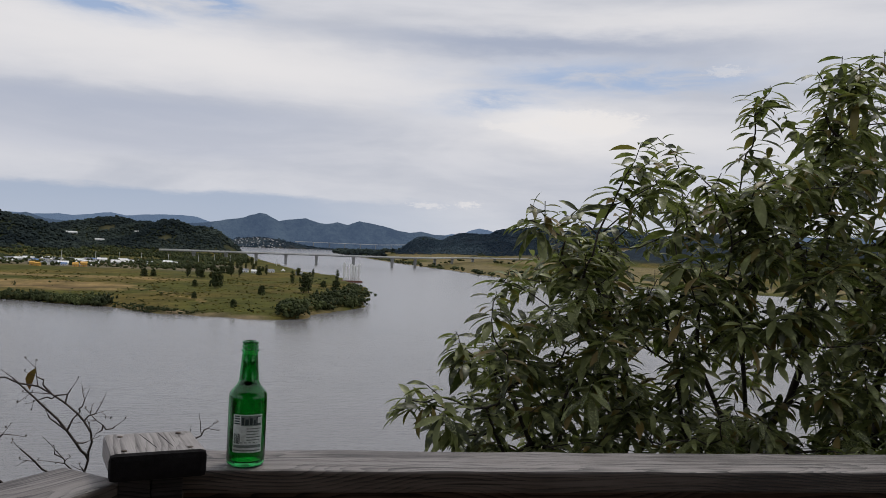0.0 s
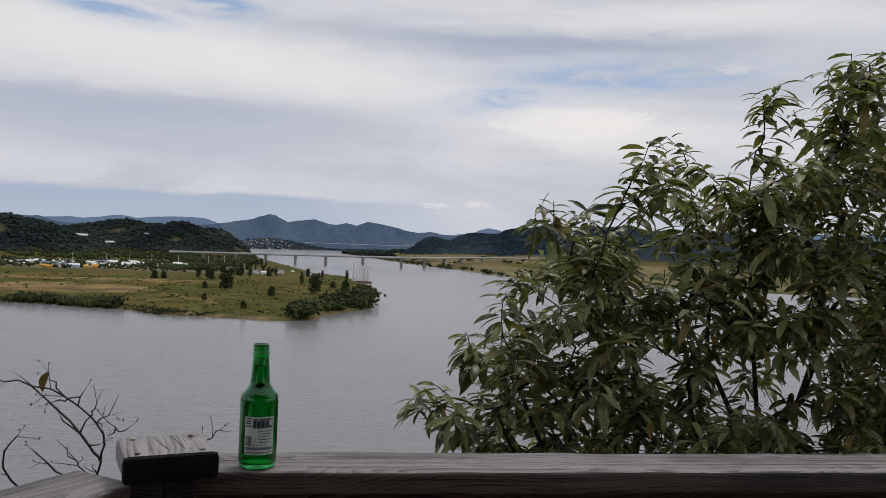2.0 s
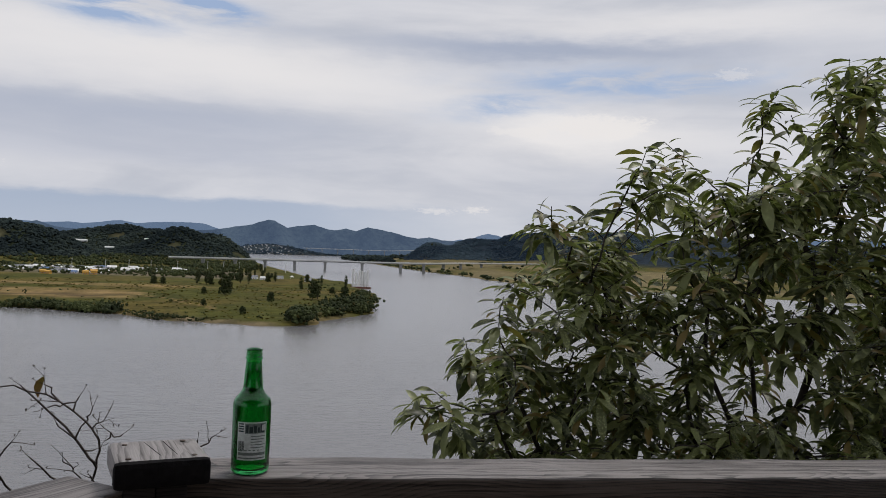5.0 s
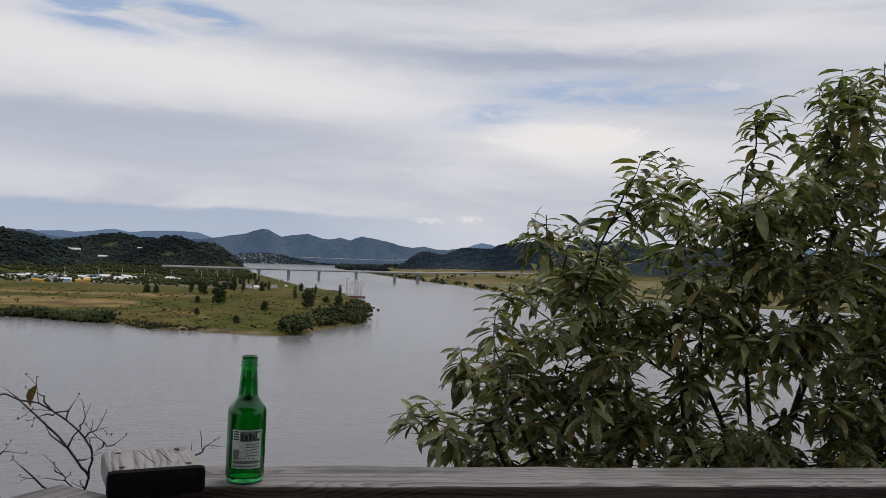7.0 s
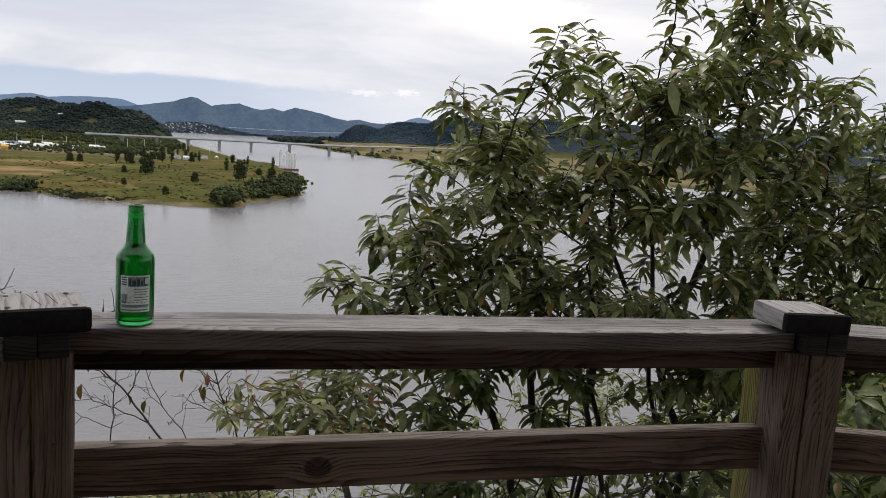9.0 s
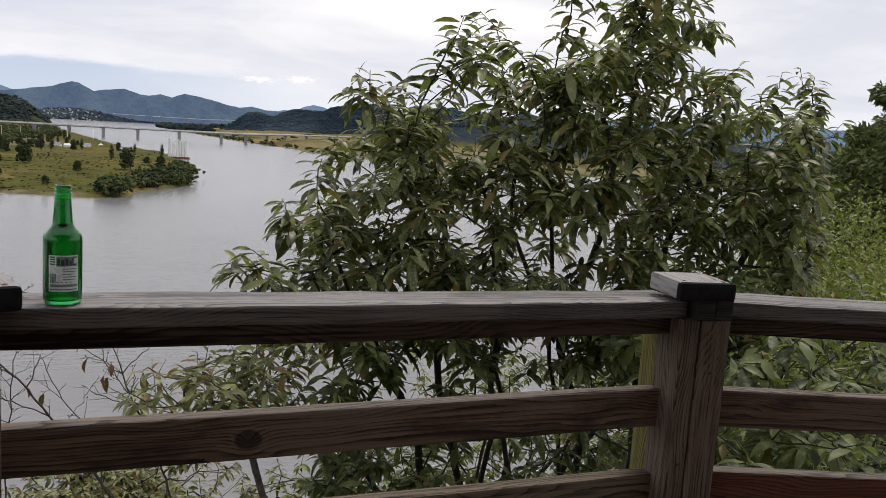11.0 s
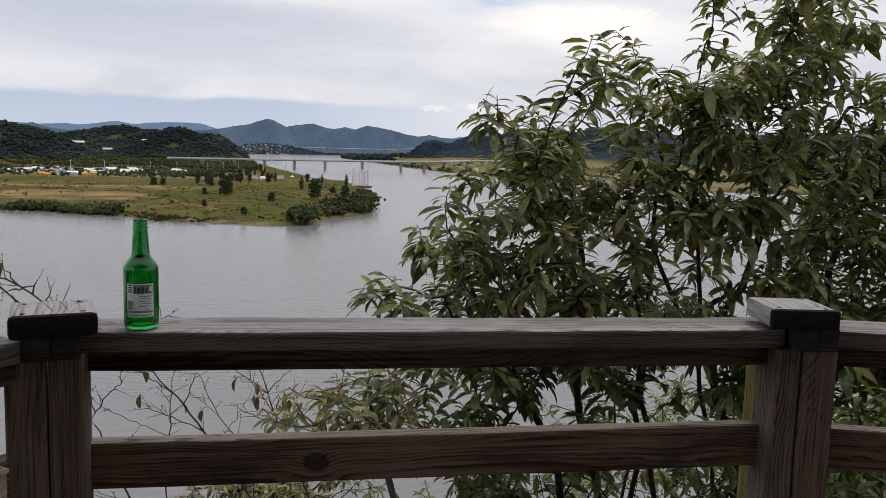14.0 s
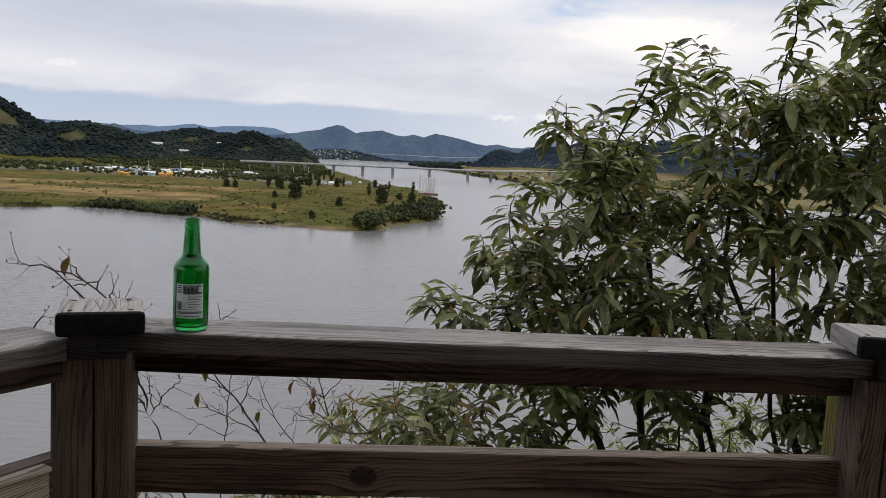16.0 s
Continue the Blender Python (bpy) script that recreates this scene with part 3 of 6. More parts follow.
def build_ground():
    fine = np.arange(-36, 52, 0.23)
    coarse = np.arange(52, 322, 3.0)
    ang = np.radians(np.concatenate([fine, coarse]))
    rad = np.concatenate([[0.6], 1.2 * (4950 / 1.2) ** (np.arange(380) / 379)])
    a, r = np.meshgrid(ang, rad)
    x, y = r * np.sin(a), r * np.cos(a)
    z, rise, flat, bank = land(x, y)
    k, m = len(rad), len(ang)
    idx = np.arange(k * m).reshape(k, m)
    nxt = np.roll(idx, -1, 1)
    faces = np.stack([idx[:-1], idx[1:], nxt[1:], nxt[:-1]], -1).reshape(-1, 4)
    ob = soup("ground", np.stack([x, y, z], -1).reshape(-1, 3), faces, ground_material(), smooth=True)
    # land cover, with distance haze tinted into its far parts
    grass, olive, straw = np.array((0.080, 0.084, 0.020)), np.array((0.128, 0.104, 0.030)), np.array((0.30, 0.21, 0.10))
    sand, wood_c, far_field = np.array((0.26, 0.20, 0.13)), np.array((0.026, 0.034, 0.017)), np.array((0.20, 0.165, 0.085))
    def blend(base, other, t):
        return base * (1 - t[..., None]) + other * t[..., None]
    c = np.broadcast_to(grass, x.shape + (3,)).copy()
    c = blend(c, olive, smooth(wave_noise(x, y, 140, 8), -0.3, 0.6))
    # ploughed and mown strips along the back of the left shore
    strip = smooth(x, -116, -132) * smooth(y, 530, 542) * smooth(y + 0.17 * (x + 134), 616, 604)
    strip = np.maximum(strip, smooth(x, -70, -130) * smooth(y - 0.1 * x, 690, 705) * smooth(y - 0.1 * x, 740, 728))
    c = blend(c, straw, strip * (0.75 + 0.25 * wave_noise(x, y, 40, 9)))
    furrow = smooth(np.abs(y - 563 - 0.03 * x + 1.5 * wave_noise(x, y, 80, 14)), 9, 4) * smooth(x, -122, -150)
    c = blend(c, np.array((0.105, 0.075, 0.045)), furrow * 0.85)
    track = smooth(np.abs(y - np.interp(x, (-129, -104, -81, -59), (579, 550, 511, 469)) + 4 * wave_noise(x, y, 60, 10)), 5, 1.5) * smooth(x, -130, -125) * smooth(x, -52, -66) * 0.8
    c = blend(c, straw, np.clip(track, 0, 1))
    yard = smooth(x, -60, -130) * smooth(y, 860, 900) * smooth(y, 1150, 1080)
    c = blend(c, np.array((0.20, 0.175, 0.14)), yard * 0.7)
    c = blend(c, far_field, smooth(x, 40, 120) * smooth(y, 900, 1000) * smooth(wave_noise(x, y * 0.5, 260, 11), -0.7, 0.2))
    shore = smooth(flat, 12, 5) * smooth(flat, -3, 0) * smooth(wave_noise(x, y, 80, 12), -0.1, 0.4)
    beach = smooth(x, -82, -72) * smooth(x, -20, -30) * smooth(flat, 13, 7) * smooth(flat, -3, 0) * smooth(y, 470, 440)
    c = blend(c, sand * 1.15, np.maximum(shore * 0.3, beach * (0.75 + 0.25 * wave_noise(x, y, 18, 15))))
    c = blend(c, wood_c, smooth(rise, 4, 14))
    c = blend(c, np.array((0.085, 0.080, 0.045)), smooth(rise, 10, 20) * clearing(x, y) * smooth(x, 200, 0))
    # blue haze over the right-hand hills and far bank, mixed into the cover
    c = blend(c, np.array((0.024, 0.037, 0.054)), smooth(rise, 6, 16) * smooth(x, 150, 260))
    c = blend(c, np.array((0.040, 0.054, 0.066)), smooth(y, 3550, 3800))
    c = blend(c, np.array((0.026, 0.027, 0.013)), smooth(bank, -6, 0))
    c = blend(c, np.array((0.06, 0.055, 0.045)), smooth(-flat, 0, 3) * smooth(-bank, 0, 3))
    layer = ob.data.color_attributes.new("cover", "FLOAT_COLOR", "POINT")
    layer.data.foreach_set("color", np.concatenate([c, np.ones(x.shape + (1,))], -1).ravel())
    tagged(ob, "rolling land with grass, straw fields and a wooded slope", "ground", kind="structure")


build_ground()

bm = bmesh.new()
bmesh.ops.create_circle(bm, cap_ends=True, segments=96, radius=4950, matrix=Matrix.Translation((0, 0, WATER)))
tagged(part("water", bm, water_material(), None), "broad grey river with fine ripples", "water", kind="structure")


def far_range(name, radius, depth, heights, material, seed, label):
    """A chain of hills from (azimuth, elevation) pairs, a solid ridge with a foot on either side."""
    az = np.arange(-40, 60, 0.1)
    el = np.interp(az, [h[0] for h in heights], [h[1] for h in heights])
    el = el + 0.00022 * (np.sin(az * 2.3 + seed) + np.sin(az * 5.1 + 2 * seed) * 0.6 + np.sin(az * 11.7 + seed) * 0.4)
    rows = []
    for f, k in ((-1, 0), (-0.75, 0.22), (-0.5, 0.5), (-0.25, 0.78), (0, 1), (0.6, 0.4), (1, 0)):
        r = radius + f * depth * (1 + 0.3 * np.sin(az * 1.7 + seed + f))
        spur = 1 + 0.22 * np.sin(az * 3.1 + f * 5 + seed) * (k not in (0, 1))
        z = (1.5 + el * radius - WATER) * k * spur + WATER - 0.5
        rows.append(np.stack([r * np.sin(np.radians(az)), r * np.cos(np.radians(az)), z], -1))
    v = np.array(rows)
    k, m = v.shape[:2]
    idx = np.arange(k * m).reshape(k, m)
    faces = np.stack([idx[:-1, :-1], idx[1:, :-1], idx[1:, 1:], idx[:-1, 1:]], -1).reshape(-1, 4)
    tagged(soup(name, v.reshape(-1, 3), faces, material, smooth=True), label, "hills", kind="structure")


# the last colour of each material is its haze, given as emission
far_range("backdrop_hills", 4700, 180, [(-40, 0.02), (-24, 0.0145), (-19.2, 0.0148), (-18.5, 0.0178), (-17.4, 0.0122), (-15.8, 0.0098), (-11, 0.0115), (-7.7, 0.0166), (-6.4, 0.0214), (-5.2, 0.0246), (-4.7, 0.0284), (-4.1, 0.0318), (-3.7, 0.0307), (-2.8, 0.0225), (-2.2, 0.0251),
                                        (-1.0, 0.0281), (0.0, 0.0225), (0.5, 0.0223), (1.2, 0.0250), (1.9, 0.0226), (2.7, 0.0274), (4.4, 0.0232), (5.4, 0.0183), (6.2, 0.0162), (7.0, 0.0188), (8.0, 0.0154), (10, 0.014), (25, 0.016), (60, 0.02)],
          distance_material("distant_wooded_hills", (0.028, 0.036, 0.034), (0.050, 0.076, 0.128)), 1.0, "distant wooded hill range, blue from painted haze")
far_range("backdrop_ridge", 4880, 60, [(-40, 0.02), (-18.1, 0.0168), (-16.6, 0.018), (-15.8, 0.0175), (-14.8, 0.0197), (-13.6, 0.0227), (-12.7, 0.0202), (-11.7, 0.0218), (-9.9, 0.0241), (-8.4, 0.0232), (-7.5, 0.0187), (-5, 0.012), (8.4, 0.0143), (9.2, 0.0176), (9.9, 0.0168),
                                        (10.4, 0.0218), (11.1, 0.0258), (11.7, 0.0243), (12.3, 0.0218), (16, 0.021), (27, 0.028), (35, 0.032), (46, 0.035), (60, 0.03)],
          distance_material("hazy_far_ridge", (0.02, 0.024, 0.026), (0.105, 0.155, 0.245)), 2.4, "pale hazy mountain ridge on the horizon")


# ---- the look-out deck and its railing ----
def build_deck():
    deck = thing("lookout_deck", (0, 0, 0), label="raised deck of weathered timber boards", category="deck", kind="structure")
    for k in range(40):
        y = -3.42 + k * 0.125
        # the boards end under the rails, which bend round the look-out
        x0 = np.interp(y, (-3.5, -0.19, 1.34), (-1.62, -1.42, -0.36))
        x1 = np.interp(y, (-3.5, 0.875, 1.42), (3.45, 3.10, 1.44))
        part("plank", board(x1 - x0, 0.118, 0.035, 0.004), DECK_WOOD, deck, m=pose((x0 + x1) / 2, y, -0.018))
    for x in (-1.1, 0.2, 1.3, 2.7):
        part("joist", box(x - 0.05, x + 0.05, -3.4, 1.40 - 1.15 * max(0, -x) - 0.36 * max(0, x - 1.3), -0.2, -0.037), BEAM_WOOD, deck)


build_deck()


def build_railing():
    rail = thing("wooden_railing", (0, 0, 0), label="weathered brown timber railing with tarred post caps", category="railing")

    def section(ax, ay, bx, by, wood_low, seed, side=0):
        """Rails from post to post; the line is the front edge of the top rail, seen from the deck."""
        length, turn = math.hypot(bx - ax, by - ay), math.degrees(math.atan2(by - ay, bx - ax))
        base = pose(ax, ay, 0, 0, 0, turn)
        mid = length / 2
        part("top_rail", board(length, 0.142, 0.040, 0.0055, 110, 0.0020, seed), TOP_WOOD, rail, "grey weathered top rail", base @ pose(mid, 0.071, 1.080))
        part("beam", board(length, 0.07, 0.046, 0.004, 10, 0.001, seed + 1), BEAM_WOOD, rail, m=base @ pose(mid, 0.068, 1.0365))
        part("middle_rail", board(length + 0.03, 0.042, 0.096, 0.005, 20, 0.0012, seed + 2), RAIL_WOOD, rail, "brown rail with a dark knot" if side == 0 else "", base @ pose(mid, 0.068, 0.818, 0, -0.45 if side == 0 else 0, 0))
        part("lower_rail", board(length + 0.03, 0.042, 0.096, 0.005, 20, 0.0012, seed + 3), wood_low, rail, m=base @ pose(mid, 0.068, 0.604))
        part("bottom_rail", board(length + 0.03, 0.042, 0.096, 0.005, 8, 0.0012, seed + 4), wood_low, rail, m=base @ pose(mid, 0.068, 0.30))
        return base

    section(-0.205, 1.402, 1.272, 1.410, LOWER_WOOD, 1.0)
    section(1.368, 1.408, 3.05, 0.875, RED_WOOD, 21.0, 1)
    left = section(-1.325, -0.19, -0.258, 1.340, LOWER_WOOD, 41.0, 2)
    # a plain notice board screwed to the rail, with a moulded top edge and routed marks
    sign = thing("notice_board", (0, 0, 0), label="pale wooden board fixed to the middle rail", category="board")
    panel = part("panel", board(0.92, 0.020, 0.30, 0.003, 6, 0.0006, 3.0), PALE_WOOD, sign, m=left @ pose(1.369, 0.030, 0.708))
    part("top_edge", board(0.922, 0.028, 0.008, 0.002, 6, 0.0004, 4.0), PALE_WOOD, sign, "pale moulding along the top", left @ pose(1.369, 0.028, 0.862))
    part("routed_mark", board(0.010, 0.003, 0.10, 0.0012), TAR, panel, "dark routed groove", pose(0.425, -0.0105, 0.06))
    bm = bmesh.new()
    ring = [[bm.verts.new((0.33 + r * math.cos(a), -0.0115, 0.045 + r * math.sin(a))) for r in (0.030, 0.040)] for a in (math.pi * k / 14 for k in range(15))]
    for p, q in zip(ring, ring[1:]):
        bm.faces.new((p[0], p[1], q[1], q[0]))
    bmesh.ops.solidify(bm, geom=bm.faces[:], thickness=0.001)
    part("routed_mark", bm, TAR, panel, "dark routed groove")
    section(-1.50, -3.42, -1.37, -0.30, LOWER_WOOD, 61.0, 3)
    section(3.08, 0.80, 3.35, -3.42, LOWER_WOOD, 81.0, 3)

    def post(cx, cy, left_turn, right_turn, cap_turn, cap_at, block, rear, width):
        for sx, turn, w in ((-1, left_turn, width[0]), (1, right_turn, width[1])):
            m = pose(cx, cy, 0, 0, 0, turn) @ pose(sx * w / 2, 0.048, 0.505) @ pose(0, 0, 0, 0, 90, 0)
            part("post", board(1.11, 0.096, w - 0.003, 0.005, 12, 0.001, cx + sx), POST_WOOD, rail, m=m)
        part("rear_post", board(1.75, 0.09, 0.056, 0.005, 6, 0.001, cx), MOSS_WOOD, rail, "post face green-yellow with lichen", pose(*rear, 0.15, 0, 0, cap_turn) @ pose(0, 0, 0, 0, 90, 0))
        for half in (-0.25, 0.25):
            part("post_block", board(block[2] * 0.5 - 0.001, 0.10, 0.052, 0.003, 2, 0.0006, cx + half), BLOCK_WOOD, rail, "dark tarred block between the rail ends", pose(block[0], block[1], 1.086, 0, 0, cap_turn) @ pose(half * block[2], 0, 0))
        part("post_block_core", box(-block[2] * 0.42, block[2] * 0.42, -0.035, 0.035, -0.022, 0.024), BLOCK_WOOD, rail, m=pose(block[0], block[1], 1.086, 0, 0, cap_turn))
        # the cap's grain runs from the deck outwards
        cap = part("post_cap", board(0.150, 0.144, 0.042, 0.009, 8, 0.0016, cx + 5), CAP_WOOD, rail, "bleached grey cap board with dark splits", pose(*cap_at, 1.133, 0, 0, cap_turn + 90))
        back = pose(0, 0, 0, 0, 0, -90)
        part("tarred_end", board(0.147, 0.022, 0.0435, 0.0100), TAR, cap, "black tarred end grain", back @ pose(0, -0.0665, -0.0004))
        for u, skew in ((-0.008, 9), (0.020, 6)):
            part("crack", board(0.0009, 0.10, 0.0012, 0.0003), TAR, cap, "dark split across the cap", back @ pose(u, 0.010, 0.0209, 0, 0, skew))
        for u, v in ((-0.05, -0.05), (0.05, -0.052), (-0.048, 0.045), (0.046, 0.05)):
            bm = lathe([(0.0045, 0), (0.0045, 0.0012), (0.003, 0.002), (0, 0.0022)], 10)
            part("nail", bm, NAIL, cap, m=back @ pose(u, v, 0.021))

    for x, y, z, turn in ((1.285, 1.3945, 1.035, 0), (1.335, 1.385, 0.93, -14), (1.28, 1.3945, 0.70, 0), (-0.20, 1.375, 0.90, 8), (-0.212, 1.372, 0.765, 8), (-0.275, 1.359, 0.70, 16)):
        part("screw", lathe([(0.0042, 0), (0.0042, 0.001), (0.0025, 0.0016), (0, 0.0016)], 10), NAIL, rail, m=pose(x, y, z, 90, 0, turn))
    post(3.06, 0.86, -17, -80, -50, (3.07, 0.87), (3.07, 0.86, 0.094), (3.16, 0.93), (0.066, 0.066))
    post(-1.385, -0.22, 85, 55, 70, (-1.38, -0.22), (-1.385, -0.22, 0.10), (-1.50, -0.16), (0.066, 0.066))
    post(1.304, 1.396, 0, -14, -7, (1.292, 1.432), (1.330, 1.424, 0.094), (1.324, 1.575), (0.054, 0.076))
    post(-0.238, 1.374, 16, 8, 18, (-0.224, 1.374), (-0.234, 1.387, 0.100), (-0.28, 1.545), (0.074, 0.066))


build_railing()


# ---- the bottle ----
def build_bottle():
    at = (-0.081, 1.445, 1.101)
    bottle = thing("glass_bottle", at, 8.0, label="open green glass bottle with a paper label on the rail", category="bottle")
    outer = [(0, 0.004), (0.018, 0.003), (0.026, 0.0), (0.030, 0.0008), (0.0325, 0.004), (0.0330, 0.010), (0.0330, 0.116), (0.0327, 0.1205), (0.0314, 0.1250), (0.0290, 0.1290), (0.0230, 0.1365), (0.0185, 0.1425), (0.0172, 0.1455),
             (0.0168, 0.1485), (0.0152, 0.172), (0.0138, 0.190), (0.0132, 0.1955), (0.0150, 0.1968), (0.0156, 0.1988), (0.0150, 0.2008), (0.0130, 0.2020), (0.0129, 0.2038), (0.0143, 0.2047), (0.0148, 0.2060), (0.0142, 0.2073), (0.0127, 0.2082), (0.0127, 0.2097), (0.0140, 0.2106), (0.0142, 0.2130), (0.0134, 0.2146), (0.0118, 0.215)]
    inner = [(0.0106, 0.2142), (0.0103, 0.205), (0.0108, 0.192), (0.0124, 0.172), (0.0140, 0.1485), (0.0146, 0.1450), (0.0205, 0.1355), (0.0268, 0.1275), (0.0292, 0.1230), (0.0301, 0.1170), (0.0303, 0.112), (0.0303, 0.012), (0.0288, 0.0075), (0.018, 0.0075), (0, 0.0095)]
    part("glass_body", lathe(outer + inner, 64), GLASS, bottle, "clear green glass", smooth=True)
    fill = [(0, 0.0096), (0.018, 0.0076), (0.0287, 0.0076), (0.03025, 0.012), (0.03025, 0.112), (0.03005, 0.1169), (0.02915, 0.1229), (0.02675, 0.1274), (0.02045, 0.1354), (0.01455, 0.1449), (0.01395, 0.1485), (0.0123, 0.1720), (0.0119, 0.1765), (0.0112, 0.1758), (0, 0.1755)]
    part("liquid", lathe(fill, 48), LIQUID, bottle, "clear liquid up to the neck", smooth=True)

    def wrap(u0, u1, z0, z1, r, steps=10):
        """A thin patch on the bottle's wall, u in metres round it, towards the deck."""
        bm = bmesh.new()
        cols = []
        for k in range(steps + 1):
            a = -math.pi / 2 + (u0 + (u1 - u0) * k / steps) / 0.033
            cols.append([bm.verts.new((r * math.cos(a), r * math.sin(a), z)) for z in (z0, z1)])
        for p, q in zip(cols, cols[1:]):
            bm.faces.new((p[0], q[0], q[1], p[1]))
        return bm

    label = part("label", wrap(-0.0265, 0.0265, 0.026, 0.0915, 0.0332, 24), LABEL, bottle, "pale paper label with printed panels and a barcode", smooth=True)
    R = 0.03335
    part("picture_band", wrap(-0.0125, 0.0245, 0.072, 0.0895, R), INK_GREY, label)
    for u, w, h in ((-0.0085, 0.004, 0.013), (-0.002, 0.006, 0.010), (0.005, 0.005, 0.012), (0.011, 0.004, 0.009), (0.0175, 0.007, 0.014)):
        part("printed_shape", wrap(u - w / 2, u + w / 2, 0.0735, 0.0735 + h, R + 0.0001, 4), INK, label)
    part("printed_arc", wrap(0.0165, 0.0235, 0.0765, 0.0865, R + 0.0002, 4), LABEL, label)
    for k in range(4):
        part("text_bar", wrap(-0.0245, -0.0145, 0.0745 + k * 0.0042, 0.0768 + k * 0.0042, R, 4), INK, label)
    for k in range(11):
        u = -0.0245 + k * 0.00105
        part("barcode_bar", wrap(u, u + (0.0007 if k % 3 else 0.0004), 0.0415, 0.0585, R, 2), INK, label)
    for k in range(6):
        part("text_bar", wrap(-0.002 if k < 5 else -0.0245, 0.024 - 0.003 * (k % 3), 0.0665 - k * 0.0048, 0.0680 - k * 0.0048, R, 6), INK_GREY, label)
    part("text_panel", wrap(-0.0245, 0.0245, 0.0345, 0.0392, R, 10), INK_GREY, label)
    part("text_bar", wrap(-0.0245, 0.0235, 0.0288, 0.0308, R, 10), INK_GREY, label)


build_bottle()


# ---- plants near the deck ----
LEAF_V = np.array([(0, 0, 0), (0.10, -0.048, 0.020), (0.10, 0, 0.010), (0.10, 0.048, 0.020), (0.34, -0.112, 0.044), (0.34, 0, 0.014), (0.34, 0.112, 0.044),
                   (0.60, -0.122, 0.012), (0.60, 0, -0.026), (0.60, 0.122, 0.012), (0.83, -0.070, -0.080), (0.83, 0, -0.105), (0.83, 0.070, -0.080), (0.98, 0, -0.20)])
LEAF_F = [(0, 1, 2), (0, 2, 3), (1, 4, 5), (1, 5, 2), (2, 5, 6), (2, 6, 3), (4, 7, 8), (4, 8, 5), (5, 8, 9), (5, 9, 6), (7, 10, 11), (7, 11, 8), (8, 11, 12), (8, 12, 9), (10, 13, 11), (11, 13, 12)]


def frames(way, roll):
    """Axes for leaves that point along way; roll turns them about it."""
    x = way / np.linalg.norm(way, axis=1, keepdims=True)
    side = np.cross(np.array((0, 0, 1.0)), x)
    side /= np.maximum(np.linalg.norm(side, axis=1, keepdims=True), 1e-6)
    up = np.cross(x, side)
    c, s = np.cos(roll)[:, None], np.sin(roll)[:, None]
    return x, side * c + up * s, up * c - side * s


def leaf_cloud(at, way, size, roll, wide=1.0, coarse=False):
    x, y, z = frames(way, roll)
    v, fac = (LEAF_V[[0, 7, 8, 9, 13]], [(0, 1, 2), (0, 2, 3), (1, 4, 2), (2, 4, 3)]) if coarse else (LEAF_V, LEAF_F)
    p = at[:, None] + size[:, None, None] * (v[None, :, :1] * x[:, None] + wide * v[None, :, 1:2] * y[:, None] + v[None, :, 2:] * z[:, None])
    f = np.array(fac)[None] + (np.arange(len(at)) * len(v))[:, None, None]
    return p.reshape(-1, 3), f.reshape(-1, 3)


def grow(rng, stems, tips, lift=0.06, bend=0.06, turn_cost=0.7):
    """A branching frame on given stems out to every tip: points, parents, how many tips each one bears, and the tips' numbers."""
    pts, par = [np.array(stems[0][0], float)], [-1]
    for stem in stems:
        last = 0
        for p, q in zip(stem, stem[1:]):
            p, q = np.array(p, float), np.array(q, float)
            steps = max(2, int(np.linalg.norm(q - p) / 0.16))
            sway = rng.normal(0, 0.07, 3) * np.linalg.norm(q - p)
            for k in range(1, steps + 1):
                pts.append(p + (q - p) * k / steps + rng.normal(0, 0.012, 3) + sway * math.sin(math.pi * k / steps))
                par.append(last)
                last = len(pts) - 1
    ends = []
    tips = np.array(tips, float)
    stem_pts = np.array(pts)
    order = np.argsort([np.linalg.norm(stem_pts - t, axis=1).min() for t in tips])
    for tip in tips[order]:
        p = np.array(pts)
        d = np.linalg.norm(p - tip, axis=1)
        heading = p - p[np.maximum(np.array(par), 0)]
        along = np.sum(heading * (tip - p), 1) / np.maximum(np.linalg.norm(heading, axis=1) * d, 1e-6)
        cost = d * (1 + turn_cost * (1 - along)) + 0.8 * np.maximum(p[:, 2] - tip[2] + 0.1 * d, 0)
        j = int(np.argmin(cost))
        steps = max(2, int(d[j] / 0.13))
        a = p[j]
        sway = rng.normal(0, bend, 3) * d[j]
        for k in range(1, steps + 1):
            t = k / steps
            q = a + (tip - a) * t + sway * math.sin(math.pi * t) + np.array((0, 0, -lift * d[j] * math.sin(math.pi * t)))
            pts.append(q)
            par.append(j if k == 1 else len(pts) - 2)
        ends.append(len(pts) - 1)
    load = np.zeros(len(pts))
    load[ends] = 1
    for i in range(len(pts) - 1, 0, -1):
        load[par[i]] += load[i]
    return np.array(pts), np.array(par), load, np.array(ends)


def tubes(pts, par, radius, sides=5):
    """Tapered branches as tubes."""
    a, b = pts[par[1:]], pts[1:]
    ra, rb = np.minimum(radius[par[1:]], radius[1:] * 1.35), radius[1:]
    x, y, z = frames(b - a + 1e-9, np.zeros(len(a)))
    t = np.arange(sides) * 2 * np.pi / sides
    ring = np.cos(t)[None, :, None] * y[:, None] + np.sin(t)[None, :, None] * z[:, None]
    va = a[:, None] - 0.15 * (b - a)[:, None] * 0 + ring * ra[:, None, None]
    vb = b[:, None] + ring * rb[:, None, None]
    v = np.concatenate([va, vb], 1).reshape(-1, 3)
    k = np.arange(sides)
    f = np.stack([k, (k + 1) % sides, sides + (k + 1) % sides, sides + k], -1)
    f = f[None] + (np.arange(len(a)) * 2 * sides)[:, None, None]
    return v, f.reshape(-1, 4)


